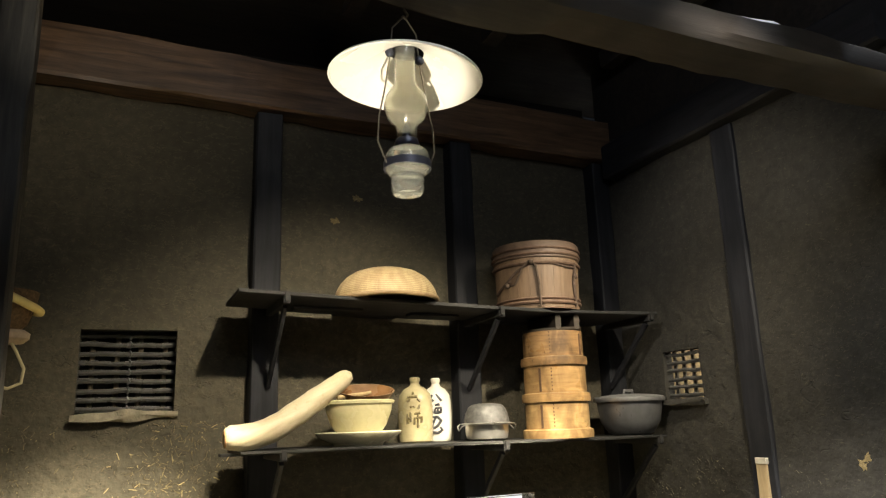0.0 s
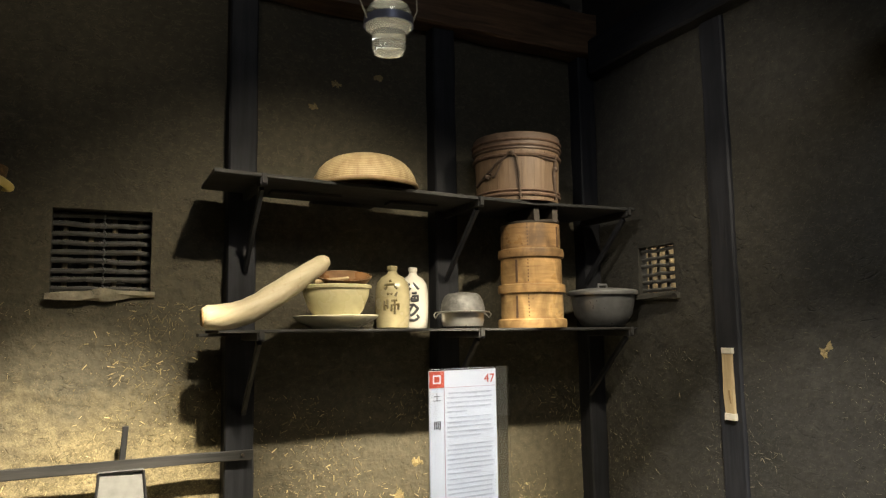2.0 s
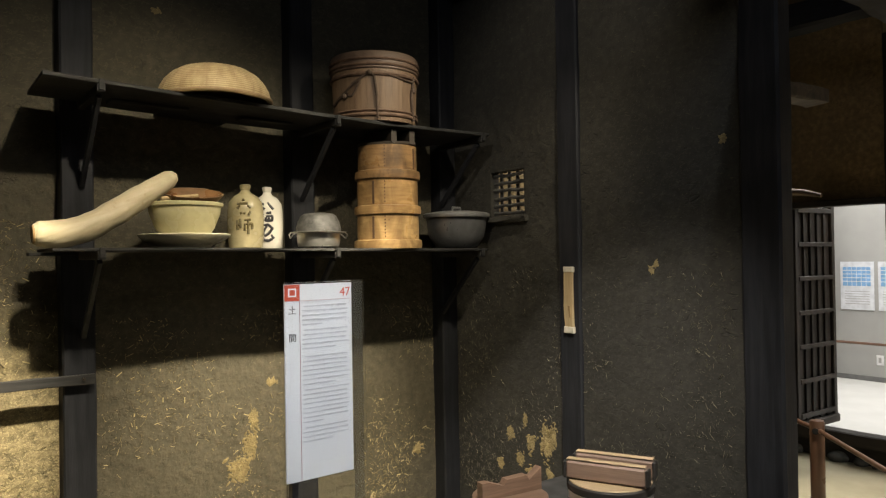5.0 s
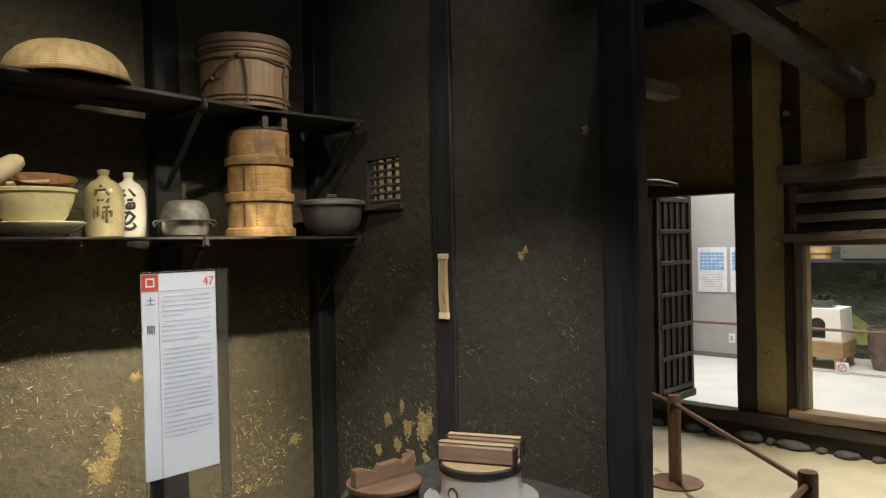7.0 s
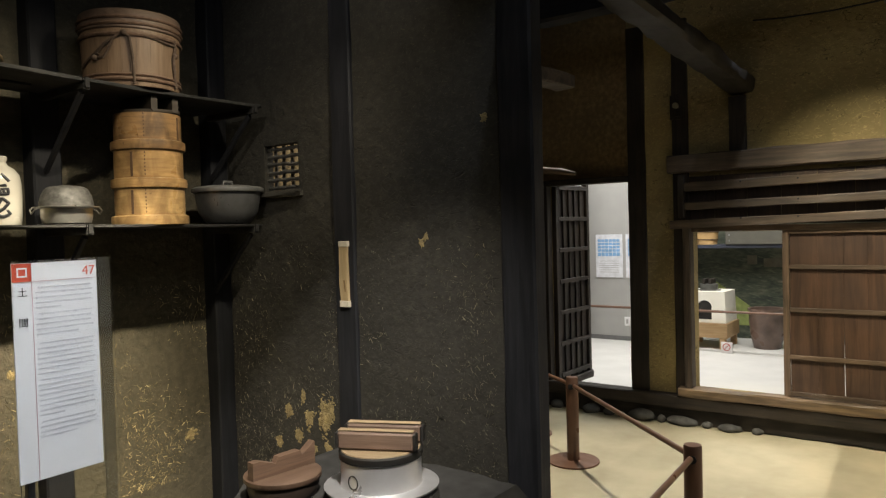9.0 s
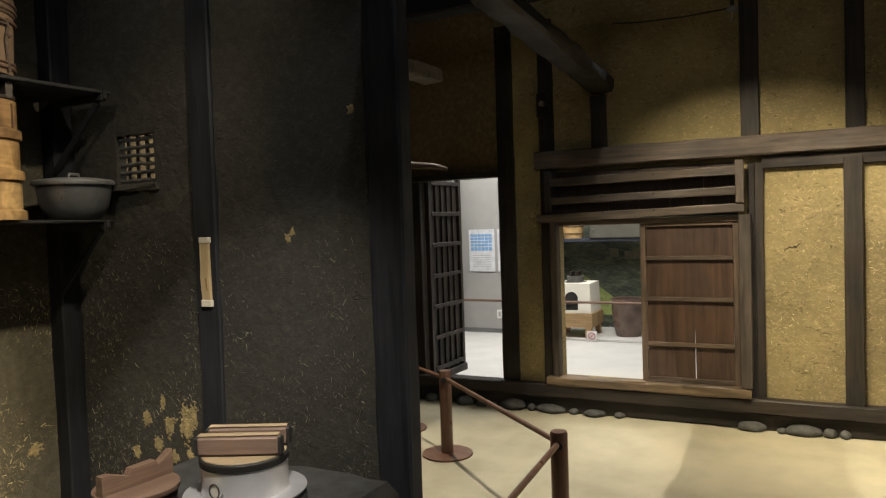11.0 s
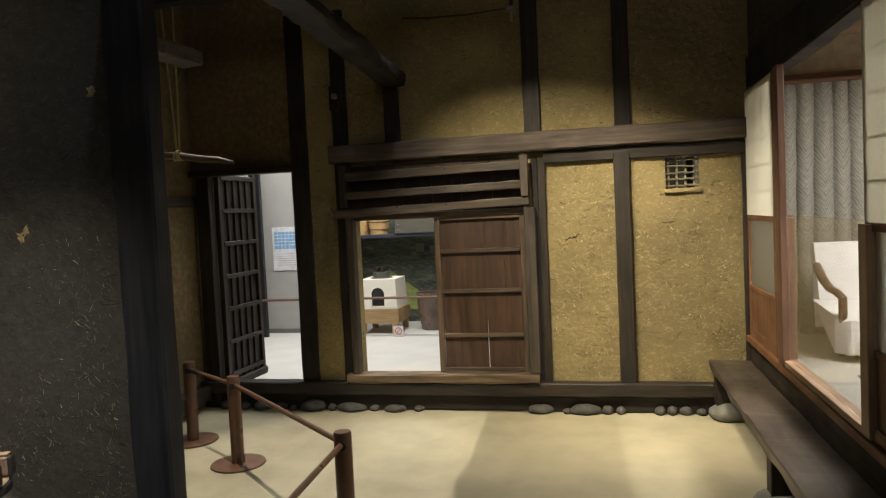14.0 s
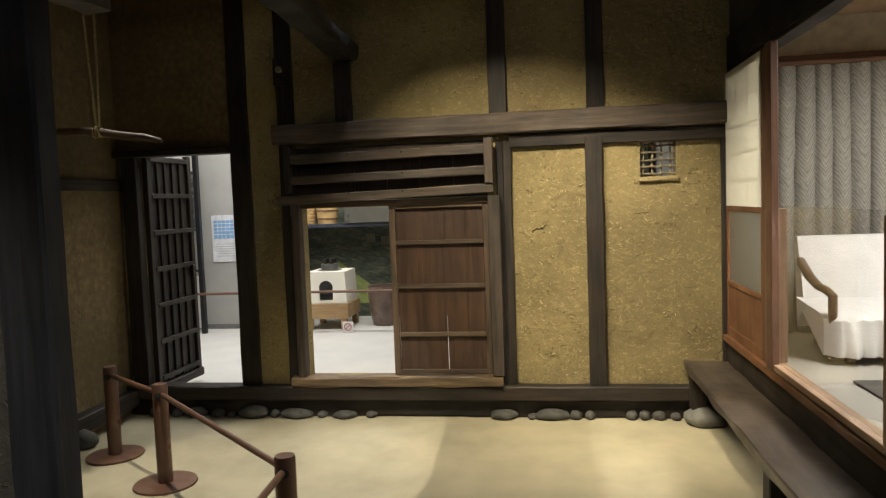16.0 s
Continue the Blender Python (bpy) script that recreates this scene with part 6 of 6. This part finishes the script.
for k in range(6):
    part("tray", lathe([(0, 0.042 * k), (0.14, 0.042 * k), (0.142, 0.042 * k + 0.036), (0.128, 0.042 * k + 0.038), (0, 0.042 * k + 0.03)], 32), bpy.data.materials["new_cedar"], trays)
chest = thing("tin_chest", (9.98, 2.52, 1.356), "large grey tin chest with riveted corners", "chest")
part("body", box(-0.16, 0.16, -0.37, 0.35, 0, 0.28, 0.008), plain("grey_tin", (0.16, 0.155, 0.13), 0.45, 0.6, 5, 0.2, 0.05), chest)
for z in (0.05, 0.12, 0.23):
    part("rivet", tube([(-0.17, 0.30, z), (-0.155, 0.30, z)], 0.012, 8), PIPE, chest)


def mural():
    mat, nt, b = shader("painted_hills", 0.8)
    vec = coords(nt)
    big = noisy(nt, coords(nt, (1, 1.0, 2.6)), 2.6, 5, 0.8)
    fine = noisy(nt, coords(nt, (1, 2, 7)), 6.0, 5)
    col = ramp(nt, big, [(0.25, (0.015, 0.021, 0.016)), (0.45, (0.04, 0.05, 0.034)), (0.6, (0.075, 0.085, 0.055)), (0.8, (0.17, 0.16, 0.115))])
    col = mixed(nt, ramp(nt, fine, [(0.3, 0.7), (0.55, 0.0)]), col, (0.012, 0.018, 0.014))
    rows = noisy(nt, coords(nt, (1, 2.5, 16), (12, 0, 0)), 3.0, 5, 0.6)
    nt.links.new(mixed(nt, ramp(nt, rows, [(0.55, 0.0), (0.68, 0.7)]), col, (0.13, 0.145, 0.095)), b.inputs["Base Color"])
    ob = link("painted_backdrop", box(10.30, 10.33, -0.9, 3.60, HALL, 2.7, 0), mat)
    tagged(ob, "painted green hillside behind the exhibit", "mural", kind="structure")
    lawn = bmesh.new()
    tri = ((3.12, 0.85), (2.35, 0.28), (3.12, 0.28))
    fr, bk = ([lawn.verts.new((x, y, z)) for y, z in tri] for x in (10.292, 10.299))
    lawn.faces.new(fr)
    lawn.faces.new(bk[::-1])
    for k in range(3):
        lawn.faces.new((fr[k], bk[k], bk[(k + 1) % 3], fr[(k + 1) % 3]))
    part("lawn", lawn, plain("painted_lawn", (0.28, 0.33, 0.10), 0.8, 0, 9, 0.5, 0.1), ob)
    for y0, y1, z0, z1 in ((2.30, 2.52, 1.05, 1.16), (2.60, 2.72, 1.08, 1.20)):
        part("painted_house", box(10.294, 10.298, y0, y1, z0, z1, 0), plain("painted_wall", (0.12, 0.11, 0.075), 0.8), ob)


mural()
setting("hall_wall_bay", box(10.30, 10.33, -1.0, 3.60, 2.7, 3.6, 0), GREYWALL, "grey wall above the painted hillside", "wall")
setting("exhibit_plinth", box(9.28, 10.29, -0.9, 3.59, HALL + 0.001, HALL + 0.03, 0.003), HALLFLOOR, "low pale plinth of the exhibit", "plinth")
rl = thing("hall_rail", (9.18, 3.2, HALL), "thin brown barrier rail in the hall", "barrier rail")
part("bar", tube([(0, -3.8, 0.500), (0, 2.9, 0.500)], 0.016, 10), DISC, rl, smooth=True)
for y in (-2.8, -1.2, 2.4):
    part("post", tube([(0, y, 0), (0, y, 0.486)], 0.018, 10), DISC, rl)
no = thing("no_photo_sign", (9.22, 2.712, HALL), "small white prohibition card on the floor", "sign")
part("card", box(0, 0.01, -0.065, 0.065, 0, 0.135, 0.002), plain("white_card", (0.75, 0.74, 0.73), 0.5), no)
part("ring", lathe([(0.035, 0), (0.046, 0), (0.046, 0.003), (0.035, 0.003), (0.035, 0)], 28, m=pose(-0.004, 0, 0.075, 0, 90, 0)), plain("soft_red", (0.5, 0.16, 0.15), 0.5), no, "red ring")
part("bar", box(-0.0038, -0.0008, -0.004, 0.004, 0.037, 0.112, 0), bpy.data.materials["soft_red"], no, "red stroke").matrix_basis = pose(0, 0.053, 0.022, 45, 0, 0)


def poster(y0, y1, label):
    t = thing("notice_poster", (9.605, y1, 0.93), label, "poster")
    w = y1 - y0
    part("sheet", box(0, 0.010, -w, 0, 0, 0.585, 0.001), plain("poster_white", (0.72, 0.73, 0.76), 0.5) if "poster_white" not in bpy.data.materials else bpy.data.materials["poster_white"], t)
    blue = plain("poster_blue", (0.22, 0.42, 0.68), 0.5) if "poster_blue" not in bpy.data.materials else bpy.data.materials["poster_blue"]
    for r in range(5):
        for c in range(6):
            if c * w / 6.6 + 0.06 < w - 0.02:
                a = 0.03 + c * (w - 0.06) / 6
                z = 0.52 - 0.045 * r
                part("blue_block", box(-0.0015, -0.0002, -(a + (w - 0.06) / 6 - 0.006), -a, z - (0.036 if r < 4 else 0.05), z, 0), blue, t)
    for r in range(6):
        part("text_line", box(-0.0015, -0.0002, -(w - 0.05), -0.05, 0.22 - 0.03 * r, 0.226 - 0.03 * r, 0), GREYWALL, t)


poster(4.147, 4.53, "white notice poster with a blue chart on the grey wall")
poster(3.72, 4.10, "white notice poster with a blue chart on the grey wall")
ol = thing("wall_outlet", (9.612, 4.10, 0.28), "small white wall outlet plate", "outlet")
part("plate", box(0, 0.008, -0.04, 0.04, 0, 0.12, 0.002), bpy.data.materials["white_card"], ol)
part("socket", box(-0.003, -0.0002, -0.015, 0.015, 0.03, 0.09, 0.001), GREYWALL, ol)


def rack():
    t = thing("display_rack", (9.30, 4.62, HALL), "tall black metal display rack with equipment", "display rack")
    black = plain("black_metal", (0.016, 0.016, 0.018), 0.4, 0.3)
    part("upright", box(-0.03, 0.03, -0.105, -0.05, 0, 2.6, 0.003), black, t)
    part("upright", box(-0.05, 0.05, 0.50, 0.58, 0, 2.6, 0.003), black, t)
    for z in (0.75, 1.25, 1.95):
        part("shelf", box(-0.04, 0.2, 0.001, 0.499, z, z + 0.03, 0.002), black, t)
    pale = plain("pale_machine", (0.6, 0.6, 0.58), 0.4)
    part("cabinet", box(-0.05, 0.2, 0.02, 0.48, 0.05, 0.70, 0.006), pale, t, "pale equipment cabinet")
    part("monitor", box(0.0, 0.2, 0.02, 0.48, 1.29, 1.9, 0.006), plain("dark_screen", (0.05, 0.055, 0.06), 0.25), t, "dark equipment panel")
    part("dial", lathe([(0, 0), (0.03, 0), (0.03, 0.02), (0.05, 0.02), (0.055, 0.0), (0.055, -0.01), (0, -0.01)], 24, m=pose(-0.005, 0.06, 1.62, 0, -90, 0)), pale, t, "round white dial", True)
    part("box", box(-0.03, 0.2, 0.02, 0.3, 1.985, 2.3, 0.01), pale, t, "white box")
    part("tube_lamp", box(-0.02, 0.02, 0.04, 0.08, 0.80, 1.2, 0.004), pale, t)


rack()


# ---- plaster: straw ends and bare patches ----
def flecks(name, axis, at, u0, u1, z0, z1, count, seed, mat, low=0.0, holes=(), fat=1.0):
    """Chopped straw ends standing a little out of the plaster; low gathers them towards the wall's foot, where it has rubbed off."""
    rng = random.Random(seed)
    verts, faces = [], []
    while len(verts) < 6 * count:
        u, z = rng.uniform(u0, u1), z0 + (z1 - z0) * rng.random() ** (1 + low)
        if any(a - 0.02 < u < b + 0.02 and c - 0.02 < z < d + 0.02 for a, b, c, d in holes):
            continue
        if noise.noise(Vector((u * 2.6, z * 2.6, seed))) < rng.uniform(-0.25, 0.45):
            continue
        ln, w, a = 0.003 + 0.030 * rng.random() ** 2.6, fat * (0.0005 + 0.0018 * rng.random() ** 2.5), rng.uniform(0, math.pi)
        du, dz = math.cos(a), math.sin(a)
        for s in (-1, 1):
            cu, cz = u + s * du * ln / 2, z + s * dz * ln / 2
            out = 0.0012 + rng.uniform(0, 0.0012)
            for pu, pz, po in ((cu - dz * w, cz + du * w, 0.0), (cu + dz * w, cz - du * w, 0.0), (cu, cz, out)):
                base = rough_at(axis, at, pu, pz)
                p = base - po - 0.0006
                verts.append((p, pu, pz) if axis == "x" else (pu, p, pz))
        k = len(verts) - 6
        faces += [(k, k + 1, k + 4, k + 3), (k + 1, k + 2, k + 5, k + 4), (k + 2, k, k + 3, k + 5), (k, k + 2, k + 1), (k + 3, k + 4, k + 5)]
    mesh = bpy.data.meshes.new(name)
    mesh.from_pydata(verts, [], faces)
    mesh.materials.append(mat)
    return new(name, mesh)


ROUGH = {NORTH: 0.010, PART: 0.008, FAR: 0.012}


def rough_at(axis, at, u, z):
    q = Vector((u, z, at))
    return at + ROUGH[at] * (noise.noise(q * 2.3) + 0.6 * noise.noise(q * 7.1)) - 0.001


def straw_mat(name, colour):
    mat, nt, b = shader(name, 0.7)
    geo = nt.nodes.new("ShaderNodeNewGeometry")
    nt.links.new(ramp(nt, geo.outputs["Random Per Island"], [(0.0, tuple(0.15 * c for c in colour)), (0.65, tuple(0.38 * c for c in colour)), (1.0, colour)]), b.inputs["Base Color"])
    return mat


S1, S2, S3 = straw_mat("kitchen_straw", (0.62, 0.50, 0.25)), straw_mat("sooted_straw", (0.28, 0.24, 0.16)), straw_mat("ochre_straw", (0.66, 0.53, 0.28))
for ob, lab in ((flecks("straw_ends", "y", NORTH, -0.7, 0.87, 0.3, 1.85, 6800, 1, S1, 0.5, [VENT], 1.05), "straw ends in the kitchen plaster"),
                (flecks("straw_ends", "y", NORTH, 1.01, 2.90, 0.3, 1.40, 4200, 2, S1, 0.5, (), 1.2), "straw ends in the kitchen plaster"),
                (flecks("straw_ends", "x", PART, 2.02, 3.85, 0.3, 1.6, 4600, 3, S2, 1.7, [GRID], 0.6), "straw ends in the sooted plaster"),
                (flecks("straw_ends", "x", FAR, -0.82, 0.58, 0.25, 1.95, 3600, 4, S3, 0.3, [FVENT], 1.0), "straw ends in the ochre plaster")):
    tagged(ob, lab, "straw", kind="stuff")


def patch(parent, axis, at, u, z, w, h, seed, mat):
    """Where the dark skin has flaked off: a ragged cluster of small raised chips of straw clay."""
    rng = random.Random(seed)
    bm = bmesh.new()

    def put(pu, pz, d):
        p = rough_at(axis, at, pu, pz) - d
        return bm.verts.new((p, pu, pz) if axis == "x" else (pu, p, pz))

    for _ in range(max(34, min(420, int(52000 * w * h)))):
        cu, cz = u + rng.gauss(0, w * 0.2), z + rng.gauss(0, h * 0.22)
        r, lean, n = 0.002 + 0.017 * rng.random() ** 2.4, rng.uniform(0, math.pi), 7
        ring = []
        for k in range(n):
            a = 2 * math.pi * k / n
            du, dz = 1.7 * r * rng.uniform(0.5, 1.0) * math.cos(a), 0.7 * r * rng.uniform(0.5, 1.0) * math.sin(a)
            ring.append((cu + du * math.cos(lean) - dz * math.sin(lean), cz + du * math.sin(lean) + dz * math.cos(lean)))
        low = [put(a, b, -0.002) for a, b in ring]
        mid = put(cu, cz, 0.0012 + 0.0016 * rng.random())
        for k in range(n):
            bm.faces.new((low[k], low[(k + 1) % n], mid))
    part("bare_patch", bm, mat, parent, "flaked patch of bare yellow straw clay")


for k, (u, z, w, h) in enumerate(((3.10, 0.68, 0.10, 0.20), (3.05, 0.72, 0.05, 0.12), (3.22, 0.66, 0.06, 0.08), (3.30, 0.56, 0.07, 0.07), (3.38, 0.68, 0.05, 0.07), (3.20, 0.50, 0.09, 0.06), (3.08, 0.52, 0.06, 0.05), (3.26, 0.77, 0.03, 0.07), (3.46, 0.50, 0.05, 0.05), (2.395, 1.615, 0.025, 0.03), (2.42, 1.59, 0.02, 0.02), (2.055, 2.13, 0.03, 0.03))):
    patch(wall_p, "x", PART, u, z, w, h, 40 + k, BARE)
for k, (u, z, w, h) in enumerate(((1.76, 0.86, 0.05, 0.10), (1.74, 0.72, 0.08, 0.14), (1.68, 0.60, 0.12, 0.14), (1.86, 1.03, 0.06, 0.03), (2.77, 0.53, 0.06, 0.06), (2.42, 2.06, 0.03, 0.02), (1.43, 2.98, 0.05, 0.02), (1.66, 3.05, 0.05, 0.02), (1.30, 2.85, 0.03, 0.02))):
    patch(wall_n, "y", NORTH, u, z, w, h, 70 + k, BARE)


def gash(parent, u, z, length, wide, lean, seed):
    """A torn crack in the ochre plaster: a dark cleft with a pale lifted lip."""
    rng = random.Random(seed)
    n, rows = 9, []
    for k in range(n + 1):
        q = k / n - 0.5
        w = wide * (0.25 + rng.random()) * (1 - (2 * q) ** 2) + 0.0006
        rows.append((u - q * length * math.cos(lean), z + q * length * math.sin(lean) + rng.uniform(-1, 1) * wide, w))
    for name, mat, low, high, out in (("cleft", CLEFT, -1.0, 0.5, 0.0012), ("lip", BARE, 0.5, 1.3, 0.004)):
        bm = bmesh.new()
        ring = []
        for pu, pz, w in rows:
            base = rough_at("x", FAR, pu, pz)
            ring.append([bm.verts.new((base - d, pu, pz + w * e)) for e, d in ((low, -0.004), (low, out), (high, out), (high, -0.004))])
        for a, c in zip(ring, ring[1:]):
            for k in range(4):
                bm.faces.new((a[k], a[(k + 1) % 4], c[(k + 1) % 4], c[k]))
        bm.faces.new(ring[0][::-1])
        bm.faces.new(ring[-1])
        part(name, bm, mat, parent, "dark crack in the plaster" if name == "cleft" else "pale torn plaster edge")


CLEFT = plain("crack_depth", (0.035, 0.027, 0.014), 0.95)
gash(wall_f, 0.41, 1.375, 0.13, 0.010, 0.3, 1)
for k, (u, z, ln, w, lean) in enumerate(((-0.30, 1.46, 0.12, 0.004, 0.05), (-0.52, 1.44, 0.06, 0.003, -0.4), (-0.27, 1.16, 0.11, 0.004, 0.35), (-0.62, 0.93, 0.09, 0.003, 0.0), (-0.30, 0.42, 0.03, 0.006, 1.4), (0.48, 1.64, 0.07, 0.004, -0.6), (0.30, 1.58, 0.06, 0.003, 0.2), (-0.58, 0.34, 0.08, 0.004, 0.5))):
    gash(wall_f, u, z, ln, w, lean, 10 + k)
